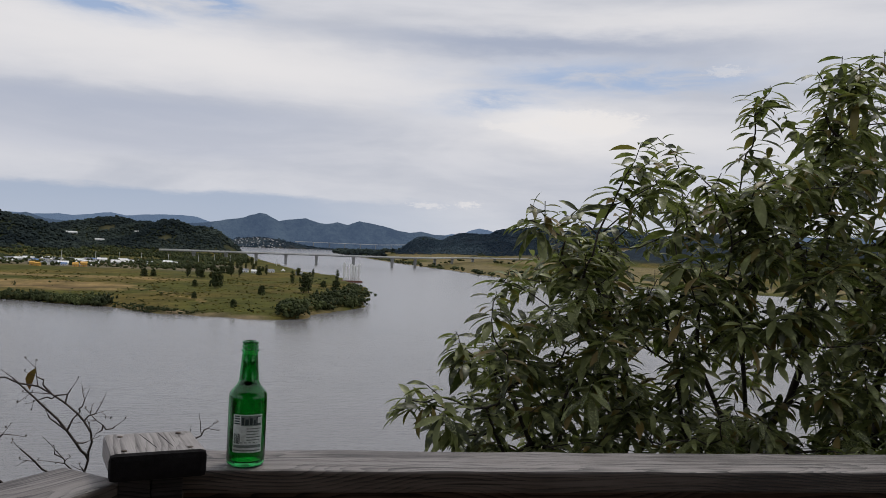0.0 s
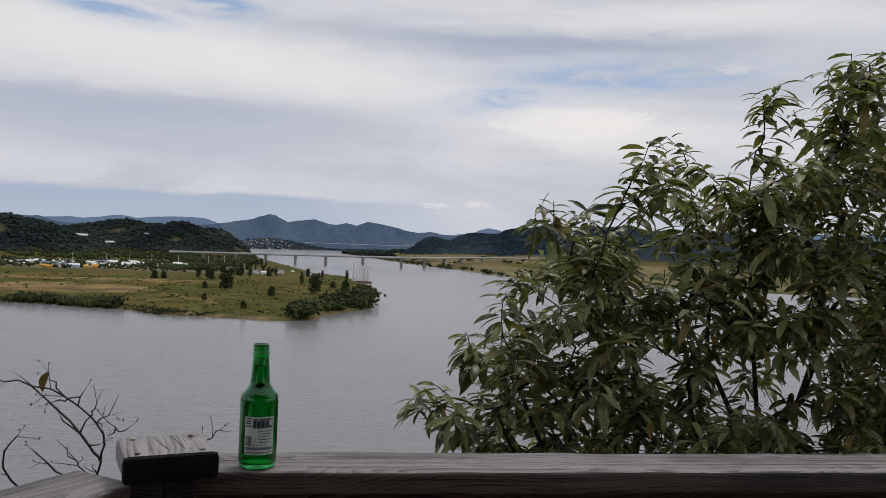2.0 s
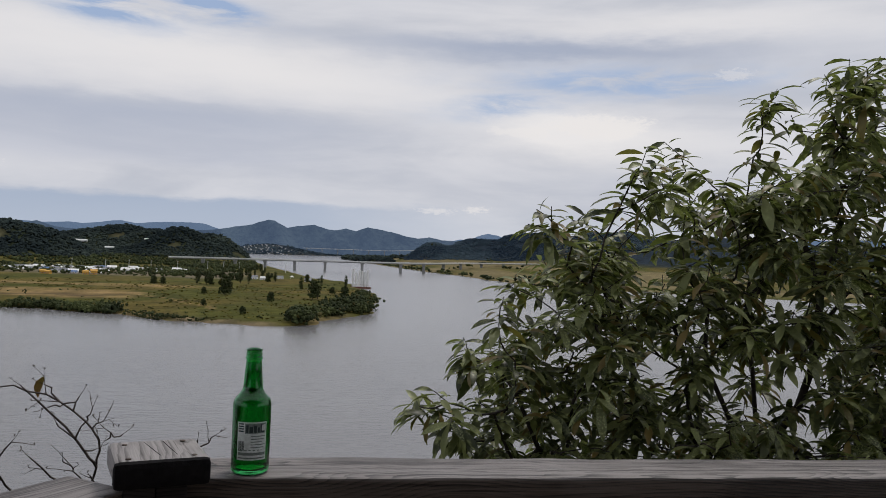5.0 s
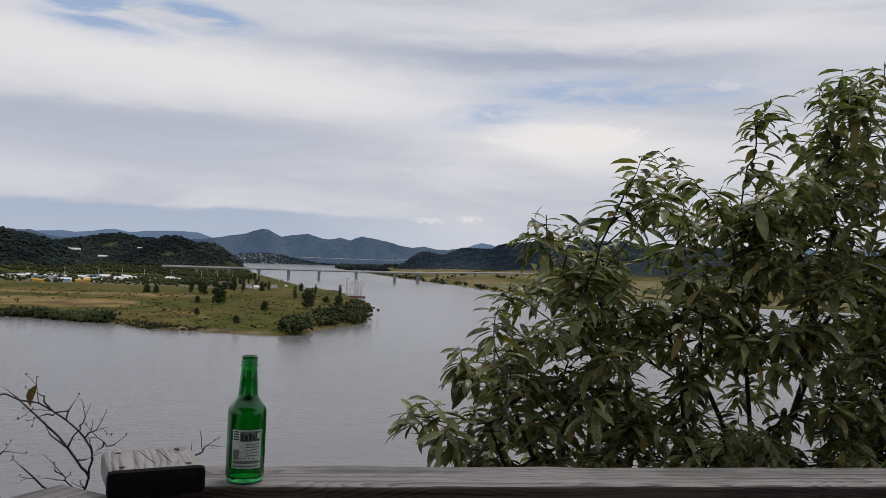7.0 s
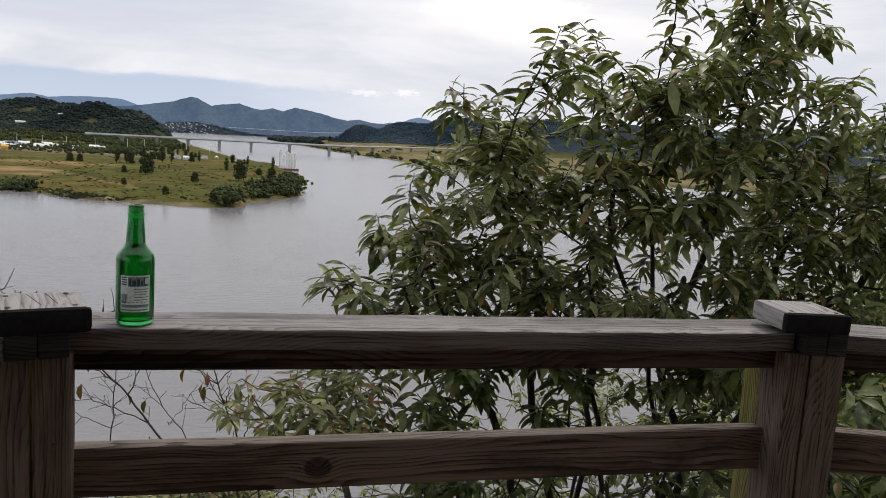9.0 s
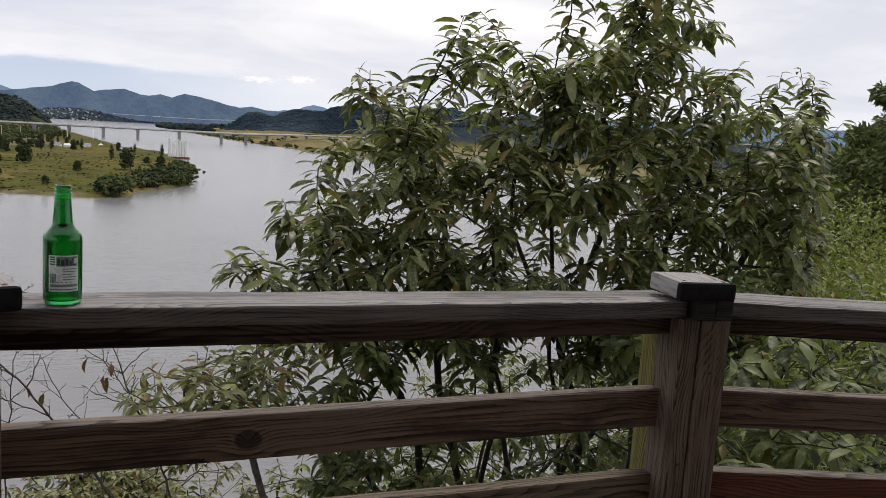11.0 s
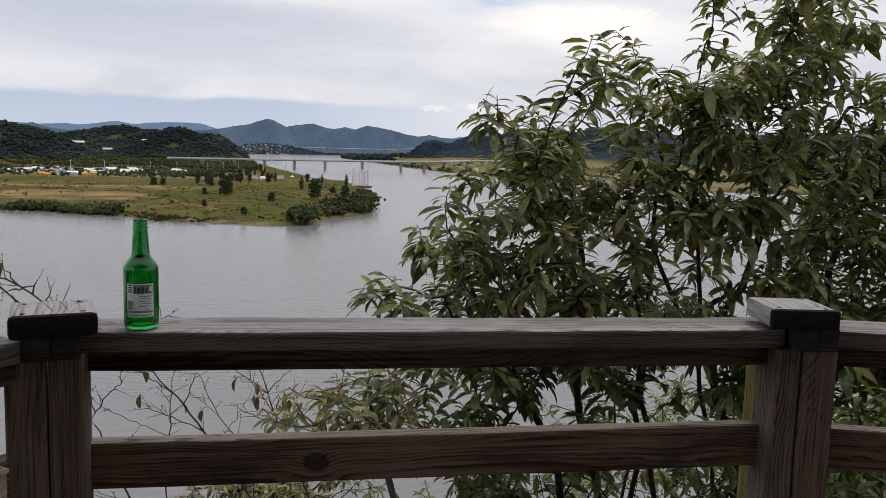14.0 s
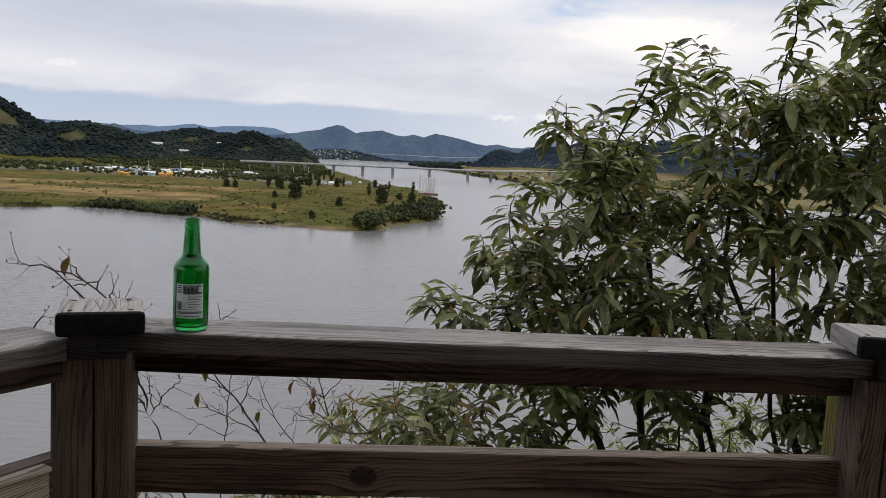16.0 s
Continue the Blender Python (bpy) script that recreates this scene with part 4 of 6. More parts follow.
def shoots(rng, tips, pts_base, count, size, droop, spread=0.8, span=0.09):
    """Leaves set in a spiral along the last stretch of each shoot: some shoots hold them level, some let them hang."""
    at, way, length, roll = [], [], [], []
    for tip, back in zip(tips, pts_base):
        axis = tip - back
        axis = axis / max(np.linalg.norm(axis), 1e-6) * 0.8 + np.array((0, 0, 0.25))
        axis /= np.linalg.norm(axis)
        n = max(3, int(rng.normal(count, count * 0.25)))
        turn, hang, big = rng.uniform(0, 6.28), droop + abs(rng.normal(0, 0.2)) * (rng.rand() < 0.5), rng.uniform(0.8, 1.15)
        u = np.cross(axis, (0.3, 0.2, 1.0))
        u /= np.linalg.norm(u)
        w = np.cross(axis, u)
        for k in range(n):
            t = k / n
            a = turn + k * 2.4
            out = u * math.cos(a) + w * math.sin(a)
            d = out * spread + axis * (0.12 + 0.5 * t * t) + rng.normal(0, 0.17, 3)
            d[2] = d[2] * 0.42 - hang * (1.15 - 0.8 * t)
            at.append(tip - axis * span * (1 - t) + rng.normal(0, 0.006, 3))
            way.append(d)
            length.append(size * big * rng.uniform(0.72, 1.12) * (1.05 - 0.35 * t * t))
            roll.append(rng.normal(0, 0.33))
    return np.array(at), np.array(way), np.array(length), np.array(roll)


def leafy_plant(name, seed, base, stems, tips, label, category, leaf_mat, bark, count=11, size=0.14, droop=0.5, wide=1.0, twig=0.0026, singles=0, group="", spread=0.8, span=0.09):
    rng = np.random.RandomState(seed)
    plant = thing(name, base, label=label, category=category, group=group)
    tips = np.array(tips, float) - np.array(base)
    stems = [[np.array(p, float) - np.array(base) for p in [base] + stem] for stem in stems] or [[(0, 0, 0), (0, 0, 0.3)]]
    pts, par, load, ends = grow(rng, stems, tips)
    radius = twig * np.maximum(load, 1) ** 0.47
    v, f = tubes(pts, par, radius)
    soup("trunk", v, f, bark, plant, "slender forking trunk and boughs", smooth=True)
    at, way, length, roll = shoots(rng, pts[ends], pts[par[ends]], count, size, droop, spread, span)
    # leaves along the thinner twigs, too
    thin = np.where((load <= 2) & (np.arange(len(pts)) > 0))[0]
    thin = thin[rng.rand(len(thin)) < 0.5]
    if len(thin):
        extra = pts[thin] + rng.normal(0, 0.01, (len(thin), 3))
        at = np.concatenate([at, extra])
        way = np.concatenate([way, rng.normal(0, 0.5, (len(thin), 3)) * np.array((1, 1, 0.4)) + np.array((0, 0, -droop * 0.8))])
        length = np.concatenate([length, size * rng.uniform(0.6, 1.0, len(thin))])
        roll = np.concatenate([roll, rng.normal(0, 0.5, len(thin))])
    near = np.argsort(at[:, 1])[:singles]
    rest = np.setdiff1d(np.arange(len(at)), near)
    v, f = leaf_cloud(at[rest], way[rest], length[rest], roll[rest], wide)
    tagged(soup("foliage", v, f, leaf_mat, plant, smooth=True), kind="stuff")
    if singles:
        mesh = bpy.data.meshes.new("leaf")
        mesh.from_pydata((LEAF_V * np.array((1, wide, 1))).tolist(), [], LEAF_F)
        mesh.materials.append(leaf_mat)
        mesh.polygons.foreach_set("use_smooth", [True] * len(mesh.polygons))
        x, y, z = frames(way[near], roll[near])
        for i, k in enumerate(near):
            m = Matrix((tuple(x[i]), tuple(y[i]), tuple(z[i]))).transposed().to_4x4()
            link("leaf", mesh, None, plant, m=Matrix.Translation(at[k]) @ m @ Matrix.Scale(length[k], 4))
    return plant


def crown(rng, count, outline, depth, thin=(), leaders=(), spray=7, reach=0.13):
    """Shoot tips inside a closed outline of (x, z) points at 4.2 m, in sprays of a few, spread in depth about it; leaders are shoots that stand out of the outline."""
    xs, zs = [p[0] for p in outline], [p[1] for p in outline]
    out, hubs = [], []

    def free(x, z):
        a, b = np.array([x]), np.array([z])
        return inside(a, b, outline)[0] > 0 and not any(x0 < x < x1 and z0 < z < z1 and rng.rand() < p for x0, x1, z0, z1, p in thin)

    def place(x, y, z):
        k = (y + 0.12) / 4.32
        out.append((0.1 + (x - 0.1) * k, y, 1.47 + (z - 1.47) * k))

    for x, z in leaders:
        y = rng.uniform(depth[0] + 0.1, depth[0] + 0.6)
        place(x, y, z)
        place(x + rng.normal(0, 0.05), y + rng.normal(0, 0.05), z - rng.uniform(0.05, 0.11))
    while len(out) < count:
        best, far = None, -1.0
        for _ in range(6):
            x, z, y = rng.uniform(min(xs), max(xs)), rng.uniform(min(zs), max(zs)), rng.uniform(*depth)
            if not free(x, z):
                continue
            gap = min([math.hypot(x - h[0], z - h[2], 0.5 * (y - h[1])) for h in hubs[-400:]], default=9.0)
            if gap > far:
                best, far = (x, y, z), gap
        if best is None:
            continue
        hubs.append(best)
        for _ in range(max(2, int(rng.normal(spray, 1.5)))):
            d = rng.normal(0, 1, 3) * np.array((1.0, 1.0, 0.6)) * reach
            if free(best[0] + d[0], best[2] + d[2]):
                place(best[0] + d[0], best[1] + d[1], best[2] + d[2])
    return out


rng = np.random.RandomState(11)
OUT_A = [(0.66, 0.22), (0.65, 0.62), (0.76, 0.84), (0.84, 0.97), (0.88, 1.09), (1.04, 1.22), (1.09, 1.38), (1.16, 1.51), (1.26, 1.62), (1.36, 1.62), (1.45, 1.58), (1.59, 1.68), (1.66, 1.83), (1.72, 1.96), (1.81, 2.02), (1.92, 1.97),
         (2.05, 1.90), (2.22, 1.91), (2.47, 1.86), (2.55, 1.2), (2.5, 0.34), (1.5, 0.22), (0.85, 0.20)]
OUT_B = [(2.3, 0.4), (2.3, 1.84), (2.36, 1.93), (2.45, 2.00), (2.54, 2.10), (2.64, 2.22), (2.72, 2.36), (2.86, 2.50), (3.04, 2.58), (3.15, 2.54), (3.19, 2.38), (3.24, 2.20), (3.3, 1.98), (3.51, 1.89), (3.69, 1.86), (3.96, 1.88),
         (4.2, 1.88), (4.30, 1.74), (4.40, 1.54), (4.52, 1.3), (4.5, 0.8), (4.35, 0.4), (4.1, 0.15), (2.6, 0.05)]
LEAD_A = [(0.61, 0.78), (0.51, 0.70), (0.76, 1.06), (0.75, 0.95), (0.96, 1.28), (1.03, 1.40), (1.12, 1.75), (1.20, 1.77), (1.41, 1.75), (1.32, 1.70), (1.65, 1.95), (1.72, 2.11), (1.82, 2.15), (1.97, 2.02), (2.19, 1.98)]
LEAD_B = [(2.38, 2.14), (2.39, 2.41), (2.47, 2.48), (2.56, 2.34), (2.74, 2.58), (2.89, 2.68), (3.10, 2.70), (3.16, 2.74), (3.34, 2.38), (3.40, 2.28), (3.25, 2.50), (3.53, 1.97), (3.63, 2.01), (3.98, 2.01), (4.12, 2.05), (4.25, 2.00), (4.33, 1.90), (4.55, 1.72)]
GAPS = ((2.12, 2.62, 1.30, 1.50, 0.5), (2.75, 3.0, 1.30, 1.46, 0.5), (1.60, 1.76, 0.86, 1.09, 0.7), (1.78, 1.99, 0.84, 1.02, 0.7), (2.05, 2.2, 0.86, 1.12, 0.7), (2.50, 2.84, 0.56, 1.06, 0.85), (2.23, 2.44, 0.64, 0.98, 0.75), (3.22, 3.42, 0.78, 1.08, 0.7), (1.70, 1.92, 0.44, 0.70, 0.7))
leafy_plant("evergreen_tree", 1, (2.0, 4.5, -2.45), [[(1.95, 4.4, -0.6), (1.78, 4.3, 0.5), (1.62, 4.3, 1.2)], [(2.2, 4.4, -0.4), (2.12, 4.35, 0.5), (1.9, 4.3, 1.3)], [(1.6, 4.3, -0.3), (1.2, 4.2, 0.5), (0.95, 4.2, 0.9)], [(2.3, 4.4, -0.4), (2.32, 4.3, 0.6), (2.22, 4.3, 1.4)]],
            crown(rng, 480, OUT_A, (3.75, 4.95), GAPS, LEAD_A), "evergreen tree with long drooping dark green leaves", "tree", LEAF, BARK, 10, 0.164, 0.20, 1.10, singles=220, group="trees below the deck", twig=0.0022, span=0.13)
leafy_plant("evergreen_tree", 2, (3.0, 4.6, -2.5), [[(2.9, 4.5, -0.4), (2.8, 4.4, 0.7), (2.75, 4.4, 1.7), (3.0, 4.4, 2.3)], [(3.2, 4.5, -0.3), (3.35, 4.4, 0.8), (3.5, 4.4, 1.3)], [(3.4, 4.5, -0.2), (3.95, 4.4, 0.7), (4.2, 4.3, 1.2)], [(2.75, 4.5, -0.4), (2.55, 4.4, 0.6), (2.45, 4.4, 1.5), (2.42, 4.35, 2.1)]],
            crown(rng, 790, OUT_B, (3.8, 5.05), GAPS, LEAD_B), "taller evergreen tree with clustered glossy leaves", "tree", LEAF, BARK, 10, 0.166, 0.22, 1.10, singles=80, group="trees below the deck", twig=0.0022, span=0.13)
leafy_plant("evergreen_shrub", 3, (0.9, 4.2, -2.3), [[(0.85, 4.1, -0.9), (0.6, 4.0, -0.2)], [(1.1, 4.1, -0.5)]], crown(rng, 104, [(-0.08, -0.04), (-0.06, 0.08), (0.2, 0.22), (0.4, 0.27), (0.7, 0.30), (1.0, 0.34), (1.0, -0.3), (0.4, -0.24)], (3.5, 4.2)), "thin shrub with olive and browning leaves", "shrub", LEAF_OLD, BARK_PALE, 8, 0.115, 0.15, 1.1, group="shrubs below the deck", twig=0.0022, span=0.11)
leafy_plant("evergreen_shrub", 4, (2.6, 4.9, -2.7), [[(2.3, 4.7, -1.0), (1.9, 4.6, -0.2)], [(2.9, 4.7, -1.0), (3.2, 4.6, -0.2)], [(3.3, 4.7, -1.2), (4.2, 4.6, -0.1)]], crown(rng, 330, [(1.2, -0.25), (2.0, -0.15), (2.4, 0.3), (3.0, 0.5), (3.6, 0.6), (4.6, 0.45), (5.8, 0.2), (5.8, -1.4), (4.0, -1.4), (2.0, -1.1), (1.2, -0.6)], (4.0, 5.6)),
            "dense dark evergreen shrub under the trees", "shrub", LEAF_SHADE, BARK, 8, 0.16, 0.25, 1.2, group="shrubs below the deck", twig=0.0024, span=0.11)
leafy_plant("evergreen_shrub", 10, (1.75, 4.3, -2.6), [[(1.7, 4.3, -0.9), (1.5, 4.2, -0.1)], [(1.9, 4.3, -0.9), (2.1, 4.2, -0.1)], [(1.5, 4.3, -0.9), (1.15, 4.2, 0.0)]], crown(rng, 46, [(0.95, 0.20), (1.2, 0.30), (2.45, 0.32), (2.45, -0.12), (1.0, -0.16)], (3.7, 4.6), ((1.5, 1.75, -0.15, 0.35, 0.85), (2.05, 2.3, -0.15, 0.35, 0.85))), "loose shrub with hanging green leaves", "shrub", LEAF_SHADE, BARK, 8, 0.150, 0.25, 1.25, group="shrubs below the deck", twig=0.0024, span=0.12)
leafy_plant("evergreen_shrub", 7, (3.6, 3.6, -2.0), [[(3.3, 3.4, -1.0), (3.0, 3.2, -0.2)], [(3.8, 3.4, -0.9), (4.2, 3.2, 0.1)], [(3.6, 3.5, -0.8), (3.7, 3.4, 0.4)]], [(x, rng.uniform(2.5, 4.2), rng.uniform(-1.3, 0.75 + 0.1 * (x - 3))) for x in rng.uniform(2.3, 5.2, 300)], "dense large-leaved evergreen shrub beside the railing", "shrub", LEAF_SHADE, BARK, 9, 0.18, 0.3, 1.2, group="shrubs below the deck", twig=0.0024)
leafy_plant("bright_shrub", 5, (1.6, 5.1, -2.9), [[(1.6, 5.1, -1.8), (1.5, 5.0, -1.2)]], [(1.6 + rng.normal(0, 0.5), 5.0 + rng.normal(0, 0.35), -0.85 - abs(rng.normal(0, 0.45))) for _ in range(190)], "yellow-green leafy shrub on the slope", "shrub", LEAF_BRIGHT, BARK, 11, 0.085, 0.2, 1.5, group="shrubs below the deck")
leafy_plant("bright_shrub", 6, (0.0, 5.6, -3.4), [[(0.0, 5.6, -2.4)]], [(0.1 + rng.normal(0, 0.6), 5.5 + rng.normal(0, 0.3), -0.98 - abs(rng.normal(0, 0.5))) for _ in range(190)], "grey-green leafy shrub on the slope", "shrub", LEAF_OLD, BARK, 12, 0.085, 0.2, 1.0, group="shrubs below the deck")
leafy_plant("bright_shrub", 11, (0.0, 4.8, -2.9), [[(-0.05, 4.75, -1.6)], [(0.1, 4.7, -1.5)]], [(-0.02 + rng.normal(0, 0.21), 4.65 + rng.normal(0, 0.18), -0.60 - abs(rng.normal(0, 0.25))) for _ in range(330)], "dense yellow-green small-leaved shrub on the slope", "shrub", LEAF_OLD, BARK, 12, 0.075, 0.2, 1.3, group="shrubs below the deck")
leafy_plant("evergreen_shrub", 9, (1.7, 4.6, -2.8), [[(1.5, 4.5, -1.5), (1.3, 4.4, -0.8)], [(1.9, 4.5, -1.5), (2.2, 4.4, -0.8)]], crown(rng, 150, [(0.9, -0.25), (2.7, -0.1), (2.7, -1.1), (0.9, -0.95)], (3.9, 4.9)), "low dark evergreen shrub on the slope", "shrub", LEAF_SHADE, BARK, 9, 0.13, 0.2, 1.1, group="shrubs below the deck", twig=0.0022)
foot = float(land(4.4, 8.0)[0])
leafy_plant("bright_shrub", 8, (4.4, 8.0, foot - 0.1), [[(4.3, 8.0, foot * 0.6 - 0.8), (4.1, 7.9, -1.9)], [(4.6, 8.0, foot * 0.6 - 0.8), (5.0, 8.0, -2.0)]], [(4.4 + d[0] * 0.95, 8.0 + d[1] * 0.5, -1.15 - abs(d[2]) * 0.6) for d in rng.normal(0, 1, (260, 3))], "yellow-green leafy shrub lower on the slope", "shrub", LEAF_BRIGHT, BARK, 11, 0.11, 0.2, 1.5, group="shrubs below the deck")


def bare_shrub(seed, lines, deep, label, dry, vigour=0.9, stout=1.0):
    """Stems, as lines of x and z, that bear alternate twigs, which fork again; a bud at every joint.
    The shrub leans from the first depth, low down, to the second, above the rail."""
    stems = [[(x, float(np.interp(z, (0.25, 0.65), deep)), z) for x, z in line] for line in lines]
    x, y, z = stems[0][0]
    base = (x + 0.12, y + 0.05, float(land(x + 0.12, y + 0.05)[0]) - 0.1)
    stems[0].insert(0, base)
    rng = np.random.RandomState(seed)
    plant = thing("bare_shrub", base, label=label, category="shrub", group="bare shrubs")
    pts, par, rad, buds, hold = [np.zeros(3)], [-1], [0.008], [], []

    def limb(at, way, length, thick, level, side):
        i = at
        steps = max(2, int(length / 0.032))
        for k in range(1, steps + 1):
            way = way + rng.normal(0, 0.07, 3) + np.array((0, 0, 0.015))
            way = way / np.linalg.norm(way)
            pts.append(pts[i] + way * length / steps)
            par.append(i)
            i = len(pts) - 1
            rad.append(thick * (1 - 0.45 * k / steps))
            if rng.rand() < 0.65:
                buds.append(pts[i] + rng.normal(0, 0.002, 3))
            if level > 1:
                hold.append(i)
            if level < 3 and k < steps and rng.rand() < 0.3:
                fork(i, way, (length * (1 - k / steps) * 0.6 + 0.03) * rng.uniform(0.6, 1.2), thick * 0.7, level + 1, side)
                side = -side
        buds.append(pts[i])

    def fork(i, way, length, thick, level, side):
        a = side * rng.uniform(0.5, 0.95)
        out = np.array((way[0] * math.cos(a) - way[2] * math.sin(a), way[1] + rng.normal(0, 0.35), way[0] * math.sin(a) + way[2] * math.cos(a)))
        limb(i, out / np.linalg.norm(out), length, thick, level, 1)

    for stem in stems:
        knots = np.array(stem, float) - np.array(base)
        i, side = int(np.argmin(np.linalg.norm(np.array(pts) - knots[0], axis=1))), 1
        knots[0] = pts[i]
        run = np.concatenate([[0], np.cumsum(np.linalg.norm(np.diff(knots, axis=0), axis=1))])
        thick, twig = (0.0095 if stem is stems[0] else 0.0042, False) if run[-1] > 0.5 else (0.0014, True)
        for d in np.arange(0.03 if twig else 0.06, run[-1], 0.03 if twig else 0.06):
            p = np.array([np.interp(d, run, knots[:, c]) for c in range(3)])
            q = np.array([np.interp(d - 0.12, run, knots[:, c]) for c in range(3)])
            pts.append(0.5 * p + 0.25 * q + 0.25 * np.array([np.interp(d + 0.12, run, knots[:, c]) for c in range(3)]) + rng.normal(0, 0.004, 3))
            par.append(i)
            left = 1 - d / run[-1]
            rad.append(stout * (0.0019 + thick * left ** 0.5))
            way = pts[-1] - pts[i]
            i = len(pts) - 1
            if d > (0.3 if twig else 0.55) * run[-1] and rng.rand() < 0.3 * vigour:
                fork(i, way / np.linalg.norm(way), rng.uniform(0.04, 0.13), 0.0018, 2, side)
                side = -side
        limb(i, way / np.linalg.norm(way), 0.05, 0.0012, 2, side)
    v, f = tubes(np.array(pts), np.array(par), np.maximum(np.array(rad), 0.0008), 5)
    soup("stem", v, f, BARK_TWIG, plant, "thin bare dark twigs", smooth=True)
    buds = np.array(buds)
    bv, bf = leaf_cloud(buds, rng.normal(0, 1, (len(buds), 3)) + np.array((0, 0, 0.8)), np.full(len(buds), 0.012), np.zeros(len(buds)), 2.2)
    tagged(soup("buds", bv, bf, BARK, plant), kind="stuff")
    leaf = bpy.data.meshes.new("dry_leaf")
    leaf.from_pydata((LEAF_V * np.array((1, 1.7, 1.6))).tolist(), [], LEAF_F)
    leaf.materials.append(LEAF_BROWN)
    for k in rng.choice(hold, dry, replace=False):
        s = rng.uniform(0.05, 0.09)
        way = Vector((rng.normal(0, 0.5), rng.normal(0, 0.5), -1))
        link("dry_leaf", leaf, None, plant, "curled brown leaf", Matrix.Translation(pts[k]) @ way.to_track_quat("X", "Z").to_matrix().to_4x4() @ Matrix.Scale(s, 4), smooth=True)


UPPER = [[(-0.74, 0.56), (-0.79, 0.63), (-0.83, 0.69), (-0.88, 0.76), (-0.94, 0.83), (-0.98, 0.87), (-1.01, 0.9), (-1.06, 0.93), (-1.11, 0.96)],
         [(-0.87, 0.86), (-0.86, 0.9), (-0.85, 0.93)],
         [(-0.92, 0.89), (-0.94, 0.92), (-0.98, 0.95), (-1.01, 0.97)],
         [(-0.89, 0.87), (-0.93, 0.85), (-0.98, 0.86), (-1.0, 0.87)],
         [(-0.85, 0.75), (-0.83, 0.81), (-0.81, 0.86), (-0.79, 0.9)],
         [(-0.78, 0.77), (-0.78, 0.81), (-0.76, 0.83)],
         [(-0.83, 0.69), (-0.8, 0.7), (-0.77, 0.7)],
         [(-0.81, 0.73), (-0.79, 0.76), (-0.78, 0.77)],
         [(-0.86, 0.74), (-0.89, 0.77), (-0.93, 0.79), (-0.98, 0.82)],
         [(-0.76, 0.74), (-0.77, 0.78), (-0.74, 0.77), (-0.7, 0.75), (-0.66, 0.76)],
         [(-0.98, 0.29), (-1.2, 0.5), (-1.16, 0.67), (-1.1, 0.73), (-1.06, 0.77)],
         [(-0.98, 0.29), (-0.95, 0.5), (-1.0, 0.63), (-1.03, 0.66), (-1.06, 0.71)],
         [(-0.88, 0.48), (-0.88, 0.63), (-0.91, 0.65), (-0.93, 0.69)],
         [(-0.41, 0.56), (-0.41, 0.7), (-0.42, 0.76), (-0.41, 0.79)],
         [(-0.41, 0.69), (-0.37, 0.74), (-0.33, 0.77)]]
bare_shrub(1, [[(-0.57, -0.42), (-0.6, -0.36), (-0.63, -0.29), (-0.67, -0.21), (-0.73, -0.07), (-0.77, 0.04), (-0.79, 0.1), (-0.81, 0.15), (-0.83, 0.18)],
              [(-0.83, 0.18), (-0.83, 0.21), (-0.83, 0.3), (-0.83, 0.39), (-0.83, 0.48), (-0.84, 0.61)],
              [(-0.83, 0.18), (-0.85, 0.27), (-0.88, 0.33), (-0.9, 0.38), (-0.88, 0.48), (-0.76, 0.72), (-0.78, 0.77), (-0.83, 0.83), (-0.87, 0.86), (-0.92, 0.89), (-0.99, 0.91), (-1.09, 0.94), (-1.16, 0.94), (-1.22, 0.95)],
              [(-0.83, 0.18), (-0.87, 0.18), (-0.9, 0.18), (-0.92, 0.2), (-0.96, 0.21)],
              [(-0.84, 0.2), (-0.87, 0.21), (-0.92, 0.24), (-0.98, 0.29)],
              [(-0.8, 0.17), (-0.77, 0.21), (-0.73, 0.29), (-0.68, 0.35), (-0.62, 0.39)],
              [(-0.83, 0.2), (-0.81, 0.26), (-0.81, 0.33), (-0.77, 0.38)]] + UPPER,
           (3.75, 3.2), "leafless shrub with thin dark twigs arching over the railing", 2, 0.7, 0.95)
bare_shrub(4, [[(-0.78, -0.47), (-0.85, -0.36), (-0.88, -0.32), (-0.92, -0.26), (-0.95, -0.23), (-1.01, -0.14)],
              [(-0.57, -0.42), (-0.63, -0.36), (-0.69, -0.29), (-0.77, -0.26), (-0.83, -0.23)],
              [(-0.79, -0.36), (-0.81, -0.28), (-0.83, -0.25)],
              [(-0.7, -0.29), (-0.73, -0.22)]],
           (3.75, 3.2), "low leafless shrub with forking stems", 4, 1.2, 0.9)
bare_shrub(2, [[(-0.01, -0.59), (-0.06, -0.5), (-0.1, -0.41), (-0.14, -0.33), (-0.24, -0.18), (-0.33, -0.05), (-0.37, -0.01), (-0.41, 0.07), (-0.46, 0.13), (-0.51, 0.18), (-0.56, 0.25), (-0.6, 0.31), (-0.66, 0.38)],
              [(-0.51, 0.16), (-0.56, 0.22), (-0.61, 0.26), (-0.67, 0.3), (-0.71, 0.34)],
              [(-0.37, -0.02), (-0.42, 0.01), (-0.47, 0.03), (-0.52, 0.07), (-0.57, 0.09), (-0.65, 0.1)],
              [(-0.46, 0.13), (-0.43, 0.14), (-0.41, 0.2), (-0.38, 0.27), (-0.38, 0.31)]],
           (4.05, 4.05), "nearly leafless shrub with a few brown leaves", 4, 1.6, 1.0)
